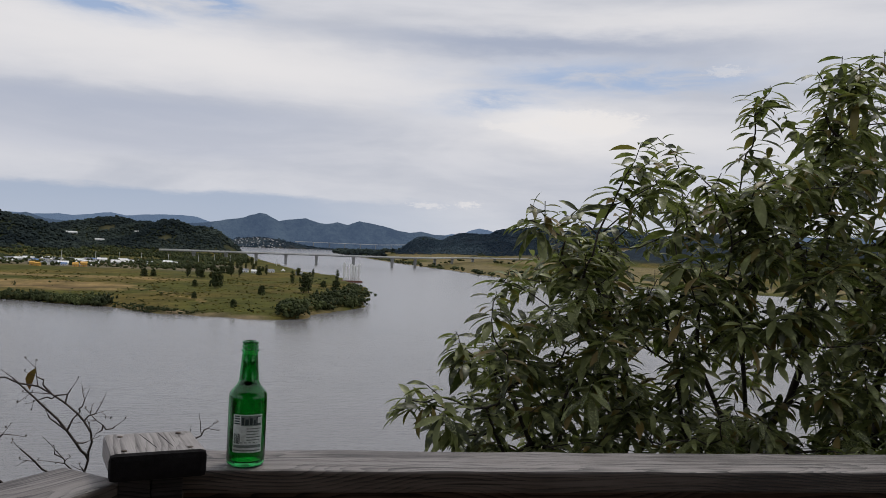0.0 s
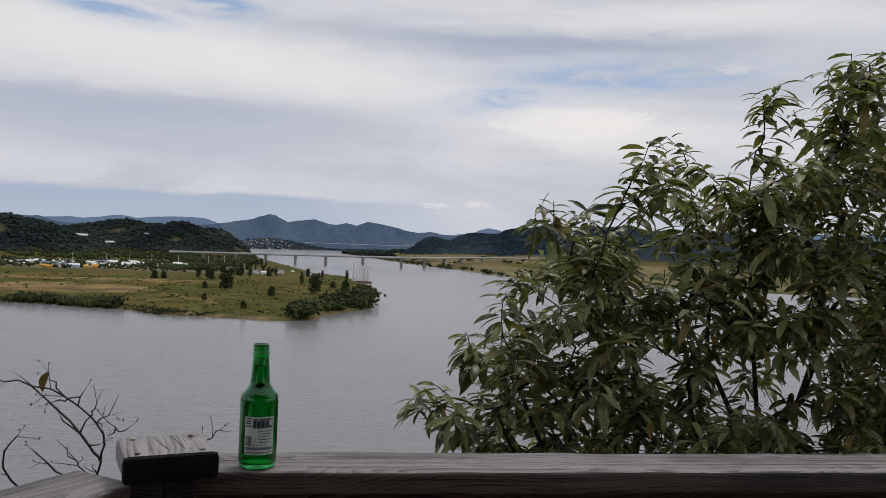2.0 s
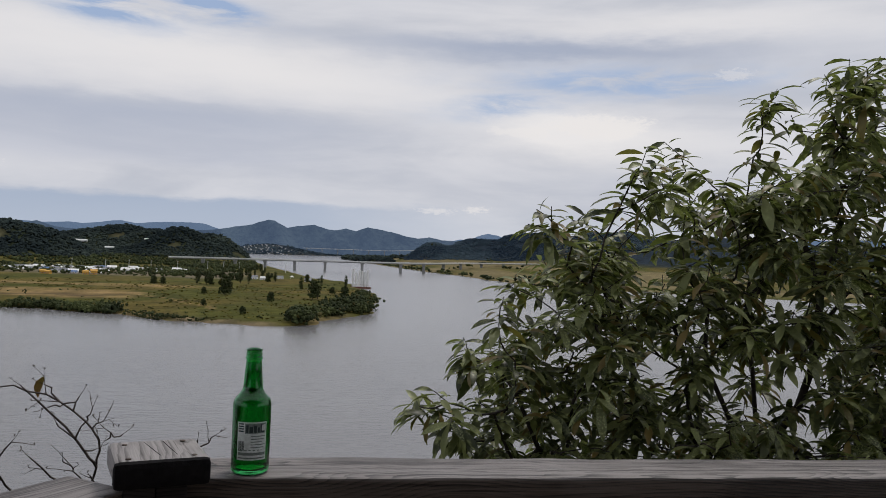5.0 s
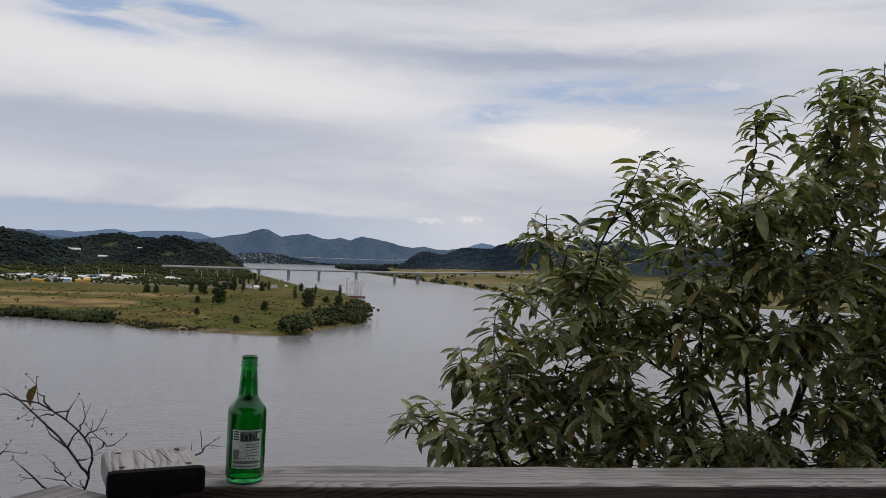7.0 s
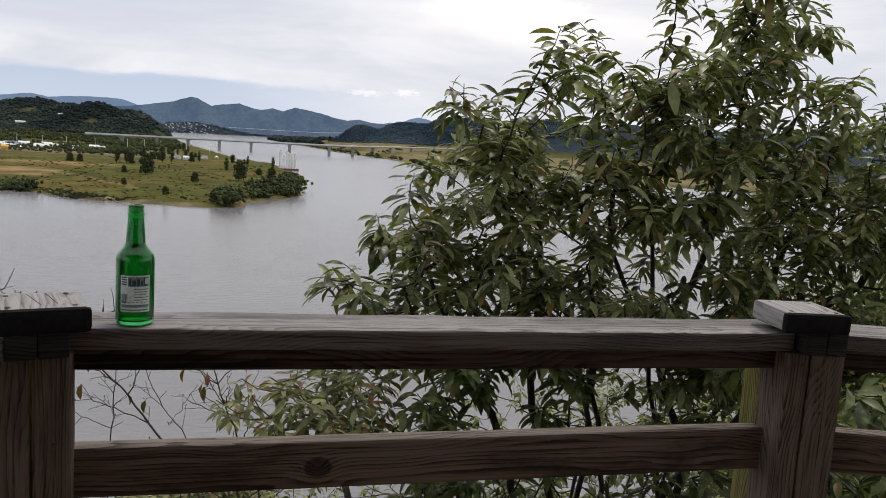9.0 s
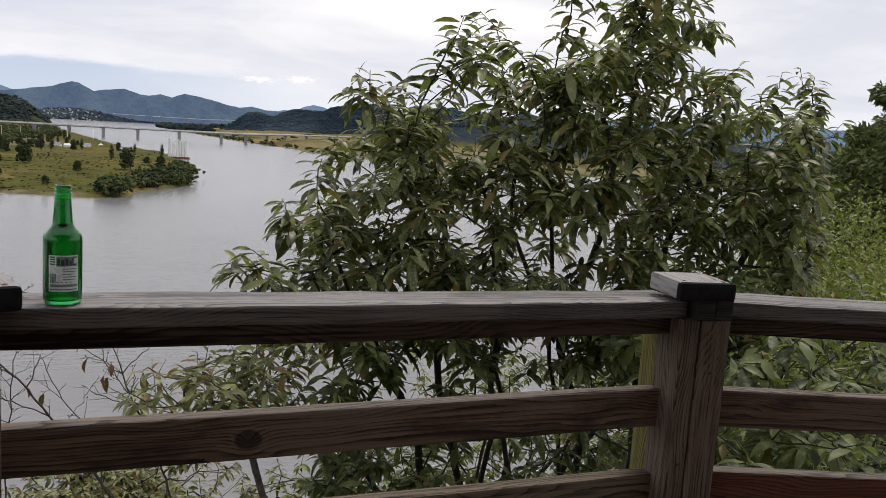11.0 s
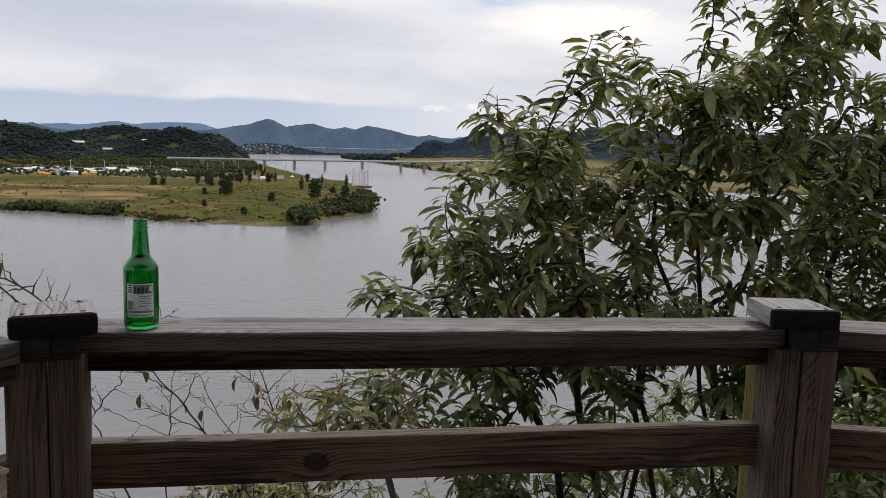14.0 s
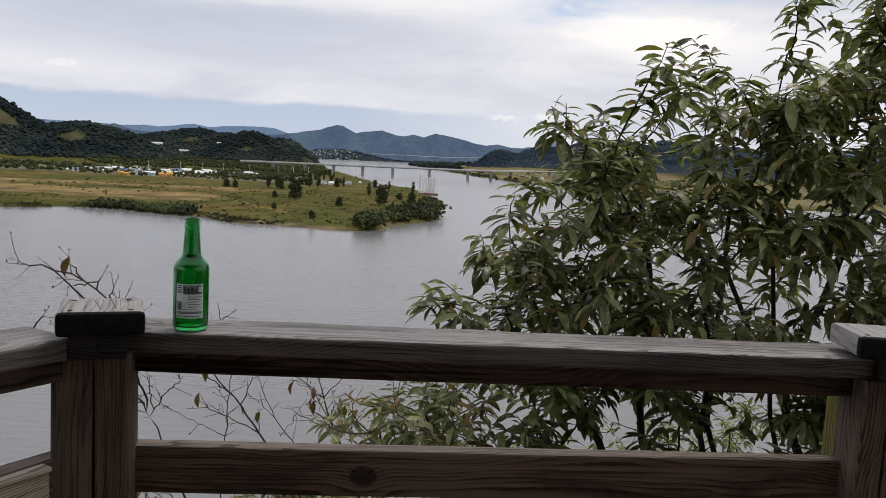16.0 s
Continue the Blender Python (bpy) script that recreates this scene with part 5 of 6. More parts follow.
bare_shrub(5, [[(-0.54, -0.59), (-0.54, -0.5), (-0.54, -0.34), (-0.53, -0.18), (-0.52, -0.06), (-0.52, 0.04), (-0.51, 0.13), (-0.51, 0.22), (-0.49, 0.3), (-0.49, 0.38)],
              [(-0.52, -0.03), (-0.61, -0.01), (-0.71, 0.04), (-0.81, 0.09), (-0.89, 0.15), (-0.91, 0.14)],
              [(-0.51, 0.16), (-0.47, 0.2), (-0.44, 0.22)],
              [(-0.52, 0.04), (-0.49, 0.08), (-0.48, 0.11)]],
           (4.05, 4.05), "straight thin bare shrub with side twigs", 2, 1.4, 0.6)
bare_shrub(6, [[(-0.1, -0.79), (-0.13, -0.42), (-0.2, -0.2), (-0.28, -0.17), (-0.31, -0.12), (-0.33, -0.07), (-0.37, 0.01), (-0.39, 0.08), (-0.42, 0.16), (-0.46, 0.23)],
              [(-0.33, -0.07), (-0.37, -0.03), (-0.42, 0.02), (-0.46, 0.04)],
              [(-0.28, -0.17), (-0.21, -0.09), (-0.18, -0.02), (-0.15, 0.04)]],
           (4.45, 4.45), "slender bare shrub with a few curled leaves", 5, 1.6, 0.55)
bare_shrub(3, [[(0.26, -0.68), (0.22, -0.5), (0.18, -0.33), (0.12, -0.18), (0.06, -0.04), (0.03, -0.0), (0.01, 0.07), (-0.01, 0.18), (-0.04, 0.26), (-0.05, 0.3), (-0.08, 0.35)],
              [(-0.01, 0.18), (0.03, 0.24), (0.1, 0.3), (0.15, 0.34)],
              [(-0.01, 0.18), (-0.07, 0.2), (-0.14, 0.25), (-0.18, 0.29), (-0.23, 0.35)],
              [(0.01, 0.06), (-0.03, 0.11), (-0.05, 0.16), (-0.08, 0.22), (-0.11, 0.3)],
              [(0.06, -0.03), (0.02, 0.05), (-0.03, 0.09), (-0.11, 0.12)],
              [(0.03, -0.0), (-0.05, 0.01), (-0.12, 0.07), (-0.2, 0.11)],
              [(0.01, 0.06), (0.04, 0.14), (0.04, 0.2)],
              [(0.12, -0.18), (0.14, -0.03), (0.15, 0.06), (0.13, 0.13), (0.12, 0.23)]],
           (4.05, 4.05), "thin branching shrub with a few russet leaves", 9, 1.8, 0.85)


# ---- woods, from single leaves near by to clumps far off ----
def clump_cloud(rng, at, size, tall=1.0, squash=0.45):
    """Uneven little crowns, each a ball of twenty faces pulled about."""
    t = (1 + 5 ** 0.5) / 2
    ico = np.array([(-1, t, 0), (1, t, 0), (-1, -t, 0), (1, -t, 0), (0, -1, t), (0, 1, t), (0, -1, -t), (0, 1, -t), (t, 0, -1), (t, 0, 1), (-t, 0, -1), (-t, 0, 1)]) / 1.9
    fac = np.array([(0, 11, 5), (0, 5, 1), (0, 1, 7), (0, 7, 10), (0, 10, 11), (1, 5, 9), (5, 11, 4), (11, 10, 2), (10, 7, 6), (7, 1, 8), (3, 9, 4), (3, 4, 2), (3, 2, 6), (3, 6, 8), (3, 8, 9), (4, 9, 5), (2, 4, 11), (6, 2, 10), (8, 6, 7), (9, 8, 1)])
    n = len(at)
    v = ico[None] * (1 + rng.normal(0, squash * 0.5, (n, 12, 1)))
    a = rng.uniform(0, 6.28, n)
    c, s = np.cos(a)[:, None], np.sin(a)[:, None]
    v = np.stack([v[..., 0] * c - v[..., 1] * s, v[..., 0] * s + v[..., 1] * c, v[..., 2] * tall], -1)
    p = at[:, None] + v * size[:, None, None] * 0.5
    f = fac[None] + (np.arange(n) * 12)[:, None, None]
    return p.reshape(-1, 3), f.reshape(-1, 3)


def scatter(rng, count, xr, yr, test):
    x, y = rng.uniform(*xr, count), rng.uniform(*yr, count)
    z, rise, flat, bank = land(x, y)
    keep = test(x, y, z, rise, flat, bank)
    return np.stack([x, y, z], -1)[keep]


def woods(name, seed, count, xr, yr, test, size, tall, mat, label, per=3, puff=(0.5, 0.9)):
    rng = np.random.RandomState(seed)
    foot = scatter(rng, count, xr, yr, test)
    s = rng.uniform(*size, len(foot))
    at = np.repeat(foot, per, 0)
    ss = np.repeat(s, per)
    at = at + rng.normal(0, 0.3, at.shape) * ss[:, None] * np.array((1, 1, 0.5)) + np.array((0, 0, 1)) * (ss * tall * 0.40)[:, None]
    v, f = clump_cloud(rng, at, ss * rng.uniform(*puff, len(ss)), tall)
    tagged(soup(name, v, f, mat), label, "woods", kind="stuff")


woods("hill_woods", 21, 52000, (-1000, -120), (1050, 2450), lambda x, y, z, r, f, b: (r > 6) & (np.abs(np.degrees(np.arctan2(x, y))) < 40) & (clearing(x, y) < 0.45), (4, 8), 0.75, LEAF_FAR, "dark mixed woods covering the river hills", 1, (0.8, 1.25))
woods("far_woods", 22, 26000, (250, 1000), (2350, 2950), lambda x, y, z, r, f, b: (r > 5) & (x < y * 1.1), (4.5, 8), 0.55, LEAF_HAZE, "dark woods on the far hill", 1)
woods("bank_thicket", 23, 5200, (-230, -60), (395, 520), lambda x, y, z, r, f, b: (f > 0.5) & (f < 10) & (x < -110) & (x > -176), (2.8, 5.4), 1.1, LEAF_BANK, "dark thicket along the river bank", 10, (0.22, 0.45))
woods("bank_bushes", 29, 4200, (-230, -60), (395, 520), lambda x, y, z, r, f, b: (f > 0.5) & (f < 8) & ((x > -112) | (x < -174)) & (wave_noise(x, y, 40, 31) > -0.5), (1.0, 2.8), 0.9, LEAF_BANK, "low bushes along the river bank", 8, (0.25, 0.5))
woods("point_thicket", 28, 420, (-30, 60), (400, 590), lambda x, y, z, r, f, b: (f > 2) & (f < 20) & (x > -20) & (wave_noise(x, y, 45, 41) > -0.75), (5.0, 11.0), 0.95, LEAF_BANK, "dense dark bushes on the river point", 42, (0.13, 0.27))
woods("point_scrub", 35, 420, (-10, 60), (580, 740), lambda x, y, z, r, f, b: (f > 5) & (f < 18) & (x > 5), (2.2, 4.6), 0.85, LEAF_BANK, "low scrub along the river point", 16, (0.2, 0.4))
woods("plain_bushes", 24, 1500, (-420, 20), (430, 1300), lambda x, y, z, r, f, b: (f > 10) & (r < 3) & ((wave_noise(x, y, 150, 33) > 0.5) | (np.abs(y - 440 + 0.9 * (x + 50)) < 14) & (x < -20)), (0.8, 2.6), 0.8, LEAF_BANK, "scattered bushes on the grassland", 6, (0.3, 0.55))
woods("grass_tufts", 30, 5000, (-260, 30), (415, 760), lambda x, y, z, r, f, b: (f > 4) & (wave_noise(x, y, 60, 45) + wave_noise(x, y * 2, 25, 46) > 0.1) & ~((x < -125) & (y > 528) & (y < 612)), (0.8, 2.0), 0.45, LEAF_REED, "rough tufts of tall grass on the plain", 1, (0.7, 1.2))
woods("yard_trees", 34, 420, (-390, -150), (880, 1110), lambda x, y, z, r, f, b: r < 4, (2.5, 6), 1.0, LEAF_BANK, "small trees between the tents and sheds", 4, (0.4, 0.7))
woods("plain_woods", 25, 5200, (-620, -60), (900, 1800), lambda x, y, z, r, f, b: (f > 14) & (r < 8) & (x < -0.085 * y) & (wave_noise(x, y, 260, 35) > 0.3 - 0.6 * smooth(y, 1150, 1300)), (3, 6), 1.1, LEAF_BANK, "groves between the fields and the bridge", 3)
woods("right_bank_bushes", 26, 3000, (60, 700), (1000, 2900), lambda x, y, z, r, f, b: (f > 0) & (f < 22) | (f > 0) & (wave_noise(x, y, 240, 37) > 0.75), (4, 10), 0.8, LEAF_BANK, "bushes along the opposite bank", 3)
woods("spit_trees", 32, 1500, (50, 330), (2500, 3480), lambda x, y, z, r, f, b: (f > 2) & (f < 90), (10, 22), 0.8, LEAF_FAR, "trees along the far spit of land", 3)
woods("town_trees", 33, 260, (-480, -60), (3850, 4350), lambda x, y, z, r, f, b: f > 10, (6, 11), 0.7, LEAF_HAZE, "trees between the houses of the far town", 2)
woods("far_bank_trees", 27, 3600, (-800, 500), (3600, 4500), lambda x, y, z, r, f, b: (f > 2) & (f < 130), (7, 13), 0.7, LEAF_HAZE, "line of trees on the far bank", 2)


def slope_growth(name, seed, count, xr, yr, test, mat, label, height, leaf, lumps=70):
    """Bushes on the near slope: heaps of small leaves."""
    rng = np.random.RandomState(seed)
    foot = scatter(rng, count, xr, yr, test)
    if not len(foot):
        return
    h = rng.uniform(*height, len(foot))
    at = np.repeat(foot, lumps, 0)
    hh = np.repeat(h, lumps)
    d = rng.normal(0, 1, at.shape)
    d /= np.linalg.norm(d, axis=1, keepdims=True)
    r = rng.uniform(0.3, 1.0, len(at)) ** 0.6
    p = at + d * (hh * 0.5 * r)[:, None] * np.array((1, 1, 0.8)) + np.array((0, 0, 0.45)) * hh[:, None]
    v, f = leaf_cloud(p, d + rng.normal(0, 0.5, d.shape), np.full(len(p), leaf) * rng.uniform(0.6, 1.3, len(p)), rng.normal(0, 0.8, len(p)), 1.6, True)
    tagged(soup(name, v, f, mat), label, "bushes", kind="stuff")


slope_growth("slope_bushes", 41, 420, (-10, 30), (6.5, 34), lambda x, y, z, r, f, b: (b > 1) & (x < y * 1.15 + 3) & (x > -0.45 * y - 1) & (z < -3.5), LEAF_BANK, "dark bushes on the steep slope", (0.8, 2.2), 0.23, 72)
slope_growth("slope_scrub", 42, 300, (5, 34), (4, 30), lambda x, y, z, r, f, b: (b > 1) & (x > y * 0.85) & (x < y * 1.5), LEAF_BRIGHT, "yellow-green scrub on the slope", (1.7, 4.3), 0.13, 900)
def spur_woods(seed, count):
    """Trees on the near spur: tapering tiers of small leaves."""
    rng = np.random.RandomState(seed)
    foot = scatter(rng, count, (14, 40), (10, 34), lambda x, y, z, r, f, b: (x > y * 1.075) & (x < y * 1.32) & (np.hypot(x, y) > 26) & (np.hypot(x, y) < 42))
    big = rng.uniform(0.75, 1.15, len(foot))
    at, way = [], []
    for t in np.linspace(0, 1, 7):
        n = int(800 - 450 * t)
        d = rng.normal(0, 1, (len(foot), n, 3))
        d /= np.linalg.norm(d, axis=2, keepdims=True)
        r = (1.9 - 1.45 * t) * big[:, None, None] * rng.uniform(0.25, 1.0, (len(foot), n, 1)) ** 0.5
        middle = foot + np.stack([rng.normal(0, 0.3, len(foot)), rng.normal(0, 0.3, len(foot)), big * (0.8 + 5.0 * t)], -1)
        at.append((middle[:, None] + d * r * np.array((1, 1, 0.65))).reshape(-1, 3))
        way.append((d + np.array((0, 0, -0.25))).reshape(-1, 3))
    at, way = np.concatenate(at), np.concatenate(way)
    way = way + rng.normal(0, 0.5, way.shape)
    v, f = leaf_cloud(at, way, rng.uniform(0.14, 0.30, len(at)), rng.normal(0, 0.8, len(at)), 1.7, True)
    tagged(soup("spur_trees", v, f, LEAF_SPUR), "dark trees along the wooded spur", "trees", kind="stuff")


spur_woods(43, 900)


# ---- the bridge ----
def ribbon(line, left, right, z0, z1):
    """A beam of box section swept along a line of (x, y, z) points; left and right are offsets across it."""
    bm = bmesh.new()
    rings = []
    for k, (x, y, z) in enumerate(line):
        (ax, ay, _), (bx, by, _) = line[max(k - 1, 0)], line[min(k + 1, len(line) - 1)]
        d = math.hypot(bx - ax, by - ay)
        nx, ny = (ay - by) / d, (bx - ax) / d
        rings.append([bm.verts.new((x + nx * w, y + ny * w, z + h)) for w, h in ((left, z0), (right, z0), (right, z1), (left, z1))])
    for a, b in zip(rings, rings[1:]):
        for q in range(4):
            bm.faces.new((a[q], a[(q + 1) % 4], b[(q + 1) % 4], b[q]))
    bm.faces.new(rings[0][::-1])
    bm.faces.new(rings[-1])
    bmesh.ops.recalc_face_normals(bm, faces=bm.faces)
    return bm


def build_bridge():
    bridge = thing("road_bridge", (0, 0, 0), label="long pale concrete girder bridge over the river", category="bridge")
    xs = np.arange(-255, 601, 15.0)
    key = (-330, -240, -58, 133, 190, 300, 430, 600)
    ys = np.interp(xs, key, (1340, 1385, 1463, 1484, 1530, 1800, 2010, 2230))
    zs = np.interp(xs, key, (-23.5, -22.4, -21.6, -19.8, -19.6, -19.4, -19.0, -18.5))
    blur = np.ones(5) / 5
    ys[2:-2], zs[2:-2] = np.convolve(ys, blur, "valid"), np.convolve(zs, blur, "valid")
    line = list(zip(xs, ys, zs))
    part("deck", ribbon(line, -5.5, 5.5, -1.0, 0.0), CONCRETE, bridge)
    part("girder", ribbon(line, -3.6, 3.6, -2.4, -1.0), PIER, bridge)
    for e in (-5.3, 5.3):
        part("parapet", ribbon(line, e - 0.2, e + 0.2, 0.0, 1.1), CONCRETE, bridge)
    for x in (-205, -155, -107, -57, -4, 62, 133, 180, 232, 290, 360, 440, 520):
        y, z = float(np.interp(x, xs, ys)), float(np.interp(x, xs, zs))
        pier = part("pier", box(x - 2.4, x + 2.4, y - 4, y + 4, WATER - 4, z - 5.2, 0.4), PIER, bridge, "dark grey concrete pier")
        part("pier_head", box(x - 2.9, x + 2.9, y - 5, y + 5, z - 5.2, z - 2.4, 0.3), PIER, pier)
    far = thing("road_bridge", (0, 4460, 0), label="long pale distant viaduct beyond the bend", category="bridge")
    part("deck", ribbon([(-130, 0, -1.5), (150, 0, -0.5), (330, -40, 1.0), (480, -120, 9.0)], -6, 6, -1.6, 1.0), CONCRETE, far)
    for k in range(8):
        x = -115 + k * 84
        part("pier", box(x - 2, x + 2, -4, 4, WATER - 4, -2.5), PIER, far)


build_bridge()


def height_at(x, y):
    return float(land(np.array([x]), np.array([y]))[0][0])


# ---- the moored barge and the settlement ----
def build_barge():
    barge = thing("moored_barge", (33, 838, WATER), 8, label="rust-red moored barge with tall white spuds", category="boat")
    hull = box(-9, 12, -4, 4, -0.3, 1.6, 0.3)
    part("hull", hull, RUST, barge)
    part("cabin", box(-7, -2, -2.5, 2.5, 1.6, 4.8, 0.1), WHITE, barge)
    for x, h in ((-6.5, 18), (-3.0, 14), (0.5, 17), (3.2, 16), (5.6, 15), (8.6, 17)):
        part("spud", lathe([(1.25, 0), (1.25, h), (0, h)], 10), WHITE, barge, m=pose(x, 0.6 * math.sin(x), 1.5))


build_barge()


def house(name, w, d, h, wall_mat, roof_mat, label, category="house"):
    ob = thing(name, (0, 0, -500), label=label, category=category, group="settlement by the river")
    part("wall", box(-w / 2, w / 2, -d / 2, d / 2, -0.5, h), wall_mat, ob)
    bm = bmesh.new()
    v = [bm.verts.new(c) for c in ((-w / 2 - 0.5, -d / 2 - 0.5, h), (w / 2 + 0.5, -d / 2 - 0.5, h), (w / 2 + 0.5, d / 2 + 0.5, h), (-w / 2 - 0.5, d / 2 + 0.5, h), (-w / 2 - 0.5, 0, h + d * 0.36), (w / 2 + 0.5, 0, h + d * 0.36))]
    for f in ((0, 1, 5, 4), (2, 3, 4, 5), (1, 2, 5), (3, 0, 4), (3, 2, 1, 0)):
        bm.faces.new([v[k] for k in f])
    part("roof", bm, roof_mat, ob)
    part("door", box(-0.6, 0.6, -d / 2 - 0.06, -d / 2 + 0.05, -0.4, 2.0), RUST, ob)
    for s in (-1, 1):
        part("window", box(s * w * 0.3 - 0.7, s * w * 0.3 + 0.7, -d / 2 - 0.06, -d / 2 + 0.05, 1.0, 2.1), BLUE, ob)
    return ob


def tent(label):
    ob = thing("white_tent", (0, 0, -500), label=label, category="tent", group="settlement by the river")
    part("canopy", lathe([(0.1, 5.6), (0.7, 4.4), (2.0, 3.3), (3.8, 2.6), (3.8, 2.3)], 8), WHITE, ob)
    for x in (-2.5, 2.5):
        for y in (-2.5, 2.5):
            part("leg", box(x - 0.1, x + 0.1, y - 0.1, y + 0.1, -0.5, 2.4), WHITE, ob)
    return ob


def settlement():
    rng = np.random.RandomState(77)
    kinds = [house("house", 11, 7, 3.4, WHITE, ROOF_GREY, "white low house with a grey roof"), house("house", 15, 8, 4.0, WHITE, WHITE, "long white shed with a gabled roof"),
             house("house", 9, 7, 5.0, YELLOW, YELLOW, "ochre yellow hut with a gabled roof", "hut"), house("house", 10, 7, 3.2, CONCRETE, BLUE, "grey house with a blue roof"), tent("white peaked festival tent")]
    used = [False] * len(kinds)
    spots = [(-283, 868, 2), (-276, 864, 2), (-245, 880, 2), (-238, 884, 2), (-262, 900, 3)]
    # rows of tents and sheds along the yard, thinner towards the point
    for k in range(64):
        row = rng.randint(0, 4)
        spots.append((rng.uniform(-360, -225), 905 + row * 48 + rng.normal(0, 7), rng.choice([0, 1, 4, 3], p=[0.25, 0.22, 0.5, 0.03])))
    spots += [(rng.uniform(-235, -170), rng.uniform(1010, 1080), rng.choice([1, 4])) for _ in range(12)]
    spots += [(-190 + rng.normal(0, 12), 1000 + rng.normal(0, 12), 4) for _ in range(6)]
    spots += [(-78, 905, 0), (-66, 890, 1), (-52, 930, 0), (-40, 960, 4), (-20, 890, 0)]
    for x, y, kind in spots:
        m = pose(x, y, height_at(x, y), 0, 0, rng.uniform(-25, 25)) @ Matrix.Scale(rng.uniform(0.5, 0.75), 4)
        if used[kind]:
            copy_thing(kinds[kind], m).matrix_basis = m
        else:
            kinds[kind].matrix_basis, used[kind] = m, True
    # the town under the far hills
    town = house("house", 12, 9, 5, TOWN, ROOF_GREY, "pale distant town house with a grey roof")
    first = True
    for k in range(100):
        x, y = rng.uniform(-430, -170), rng.uniform(3800, 4230)
        m = pose(x, y, height_at(x, y), 0, 0, rng.uniform(-40, 40)) @ Matrix.Scale(rng.uniform(0.6, 1.1), 4)
        if first:
            town.matrix_basis, first = m, False
        else:
            copy_thing(town, m)
    # long greenhouses on the terraces of the middle hill
    shed = house("greenhouse", 46, 12, 5, WHITE, WHITE, "long white greenhouse on a cleared hillside", "greenhouse")
    first = True
    for turn, aim, size in ((-15.9, -0.15, 0.55), (-14.2, -0.5, 0.42), (-11.9, 0.15, 0.3)):
        # where the slope of that bearing climbs to the given angle under the eye
        far = np.arange(1780.0, 2150.0, 6.0)
        x, y = far * math.sin(radians(turn)), far * math.cos(radians(turn))
        z = land(x, y)[0]
        k = int(np.argmax((z - 1.5) / far > math.tan(radians(aim)) - 0.003))
        m = pose(x[k], y[k], z[k] + 3.5, 0, 0, 6) @ Matrix.Scale(size, 4)
        if first:
            shed.matrix_basis, first = m, False
        else:
            copy_thing(shed, m).matrix_basis = m


settlement()


# ---- single trees on the peninsula ----
def field_tree(name, seed, height, width, label):
    rng = np.random.RandomState(seed)
    ob = thing(name, (0, 0, -500), label=label, category="tree", group="trees on the river plain")
    n = 170
    t = rng.uniform(0.12, 1, n)
    r = width * 0.5 * np.sqrt(np.clip(1.15 * np.sin(np.pi * (0.12 + 0.86 * t)), 0.05, 1)) * rng.uniform(0.1, 0.95, n)
    a = rng.uniform(0, 6.28, n)
    at = np.stack([r * np.cos(a), r * np.sin(a), t * height], -1)
    pts, par, load, ends = grow(rng, [[(0, 0, -0.5), (0, 0, height * 0.55)]], at[:16])
    v, f = tubes(pts, par, 0.06 * np.maximum(load, 1) ** 0.6, 5)
    soup("trunk", v, f, BARK, ob)
    v, f = clump_cloud(rng, at, rng.uniform(0.08, 0.22, n) * width, 1.15, 0.9)
    tagged(soup("crown", v, f, LEAF_BANK, ob), kind="stuff")
    return ob


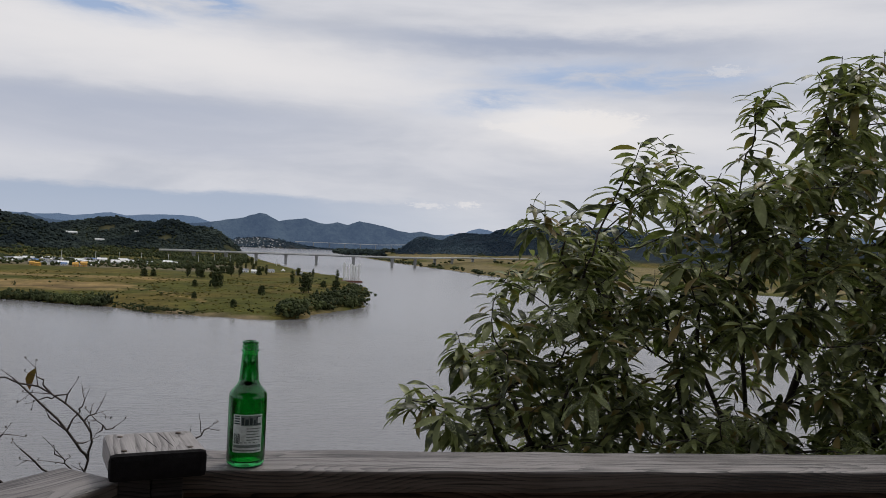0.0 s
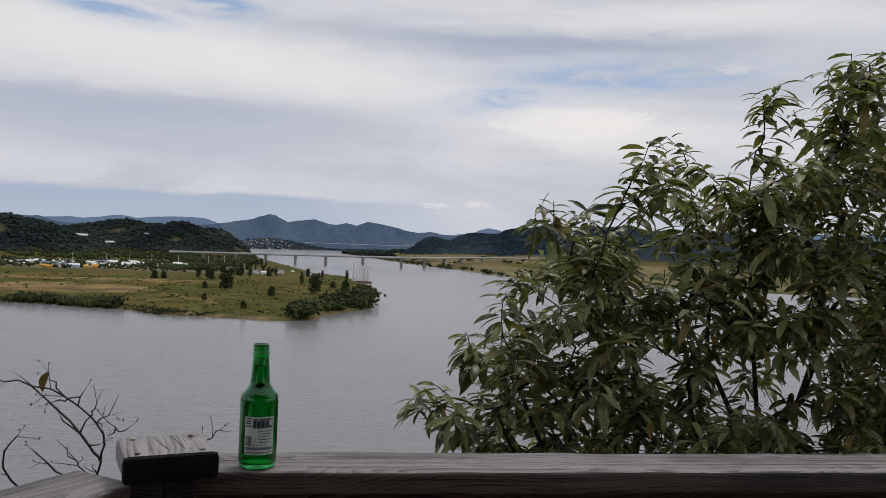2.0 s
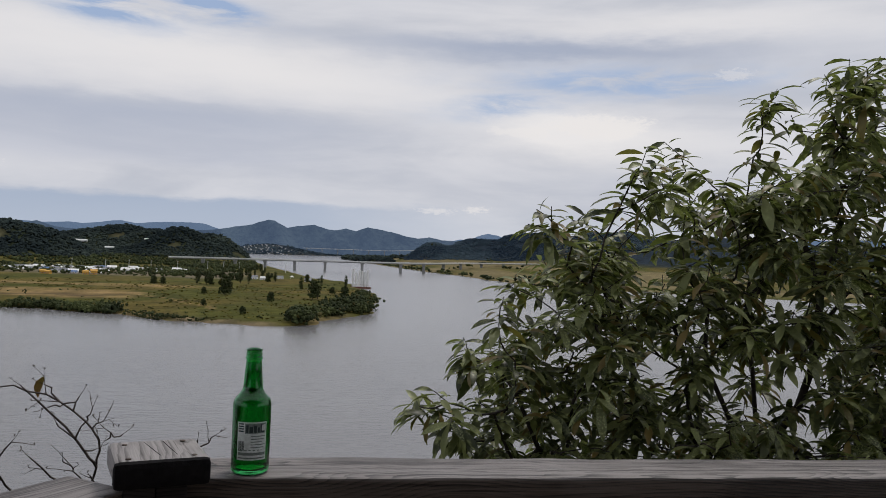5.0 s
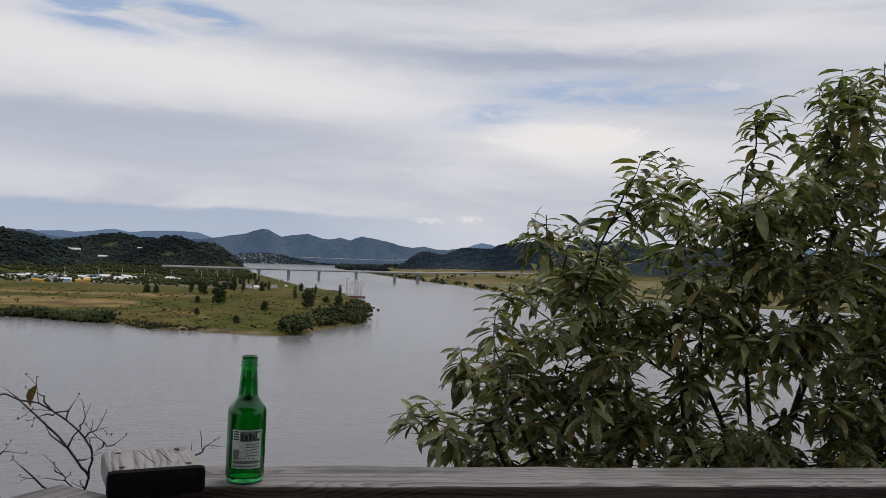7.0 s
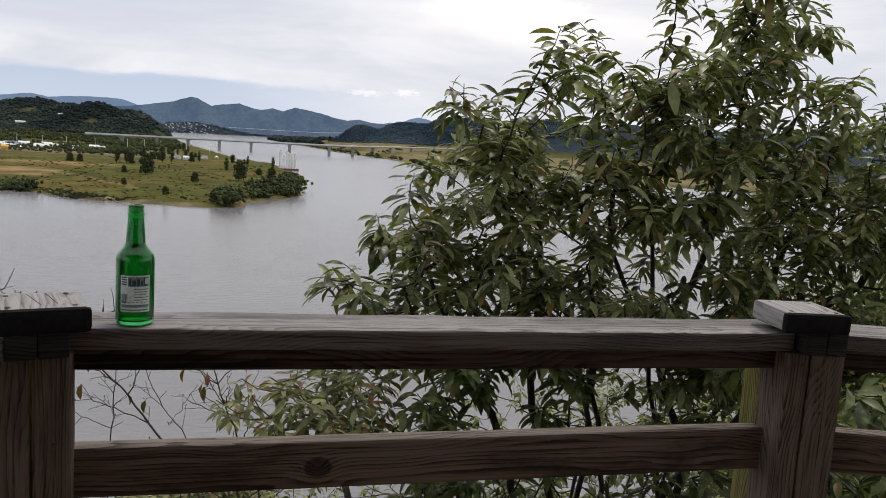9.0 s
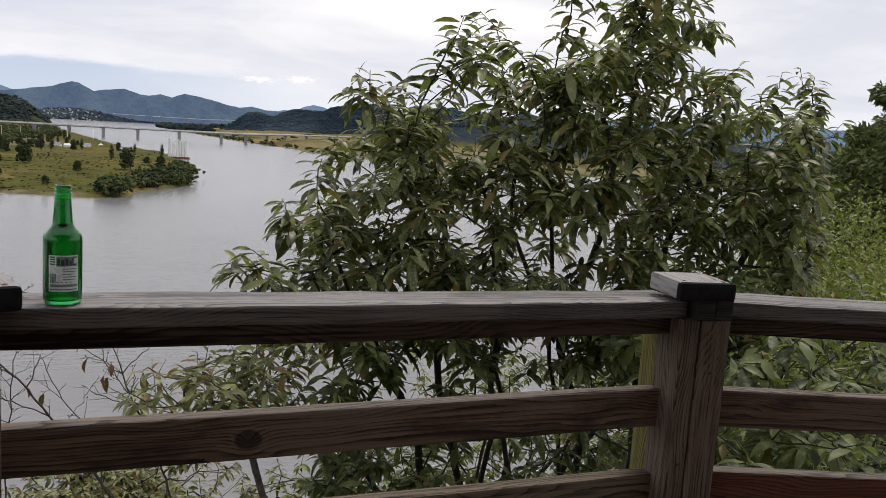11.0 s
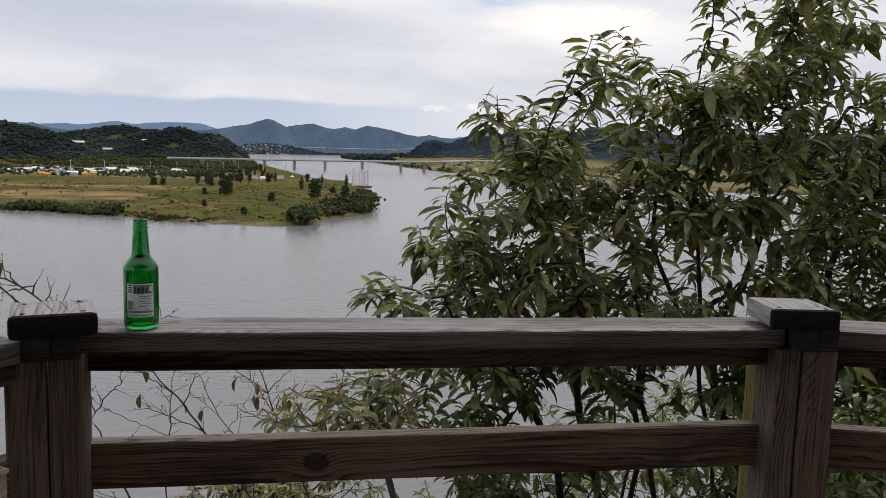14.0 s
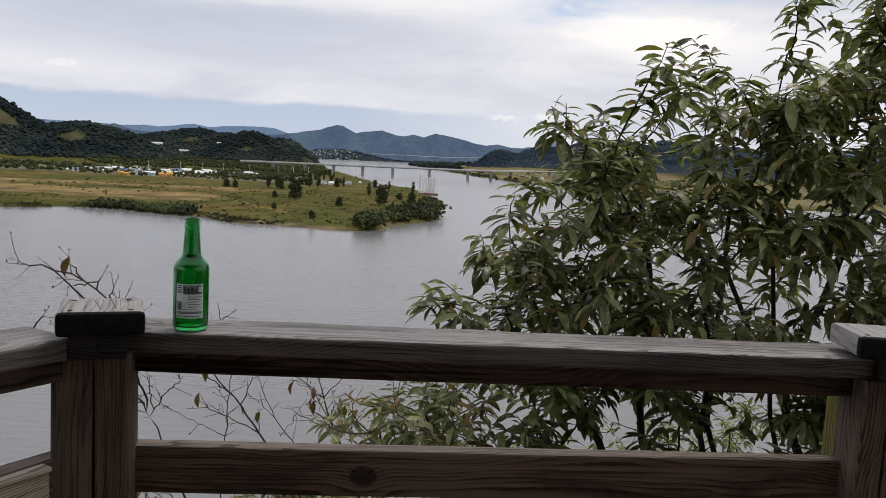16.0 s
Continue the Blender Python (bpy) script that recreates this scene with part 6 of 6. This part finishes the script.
def plant_field():
    rng = np.random.RandomState(91)
    kinds = [field_tree("field_tree", 1, 14, 9, "dark broad tree on the grassland"), field_tree("field_tree", 2, 15, 5.5, "slender dark tree on the grassland"), field_tree("field_tree", 3, 9, 8, "low rounded tree on the river plain")]
    used = [False] * 3
    spots = [(-73, 610, 0, 1.2), (-70, 616, 1, 0.9), (-113, 745, 1, 1.05), (-106, 751, 1, 0.95), (-101, 742, 0, 0.8), (-89, 618, 2, 0.6), (-81, 797, 1, 1.1), (-75, 818, 1, 1.0), (-58, 832, 0, 0.8), (-21, 695, 1, 0.85), (-9, 583, 0, 1.1), (-6, 592, 1, 1.1),
             (19, 815, 1, 0.9), (-36, 549, 2, 0.8), (5, 671, 2, 0.7), (15, 659, 2, 1.0), (-44, 448, 2, 0.55), (-71, 494, 2, 0.5), (-147, 730, 2, 0.9), (-140, 733, 2, 0.8), (-20, 860, 0, 0.7), (-5, 850, 1, 0.7), (-52, 850, 1, 0.8), (-88, 840, 2, 0.9), (-96, 850, 2, 0.9)]
    spots += [(-0.065 * y - rng.uniform(0, 60), y, int(rng.randint(0, 2)), rng.uniform(0.4, 0.75)) for y in rng.uniform(880, 1250, 20)]
    for x, y, kind, big in spots:
        m = pose(x, y, height_at(x, y), 0, 0, rng.uniform(0, 360)) @ Matrix.Scale(0.88 * big, 4)
        if used[kind]:
            c = copy_thing(kinds[kind], m)
            c.matrix_basis = m
        else:
            kinds[kind].matrix_basis, used[kind] = m, True
    # utility poles by the road
    pole = thing("utility_pole", (-300, 1020, height_at(-300, 1020)), label="thin grey concrete utility pole", category="pole", group="utility poles")
    part("shaft", lathe([(0.25, -0.5), (0.18, 13), (0, 13)], 8), CONCRETE, pole)
    part("crossarm", box(-1.2, 1.2, -0.08, 0.08, 11.8, 12.0), CONCRETE, pole)
    for k in range(9):
        x, y = -270 + k * 26 + rng.normal(0, 4), 1030 + k * 22
        copy_thing(pole, pose(x, y, height_at(x, y)))


plant_field()


# ---- unseen shelter behind and over the deck, added to shade the rail fronts ----
for name, dims in (("wall_back", (-2.6, 3.6, -3.6, -3.45, -0.5, 2.9)), ("ceiling", (-2.8, 3.8, -3.6, 0.35, 2.9, 3.02))):
    tagged(part(name, box(*dims), PLASTER, None), "unseen dark shelter added to shade the deck side", "wall", kind="structure")
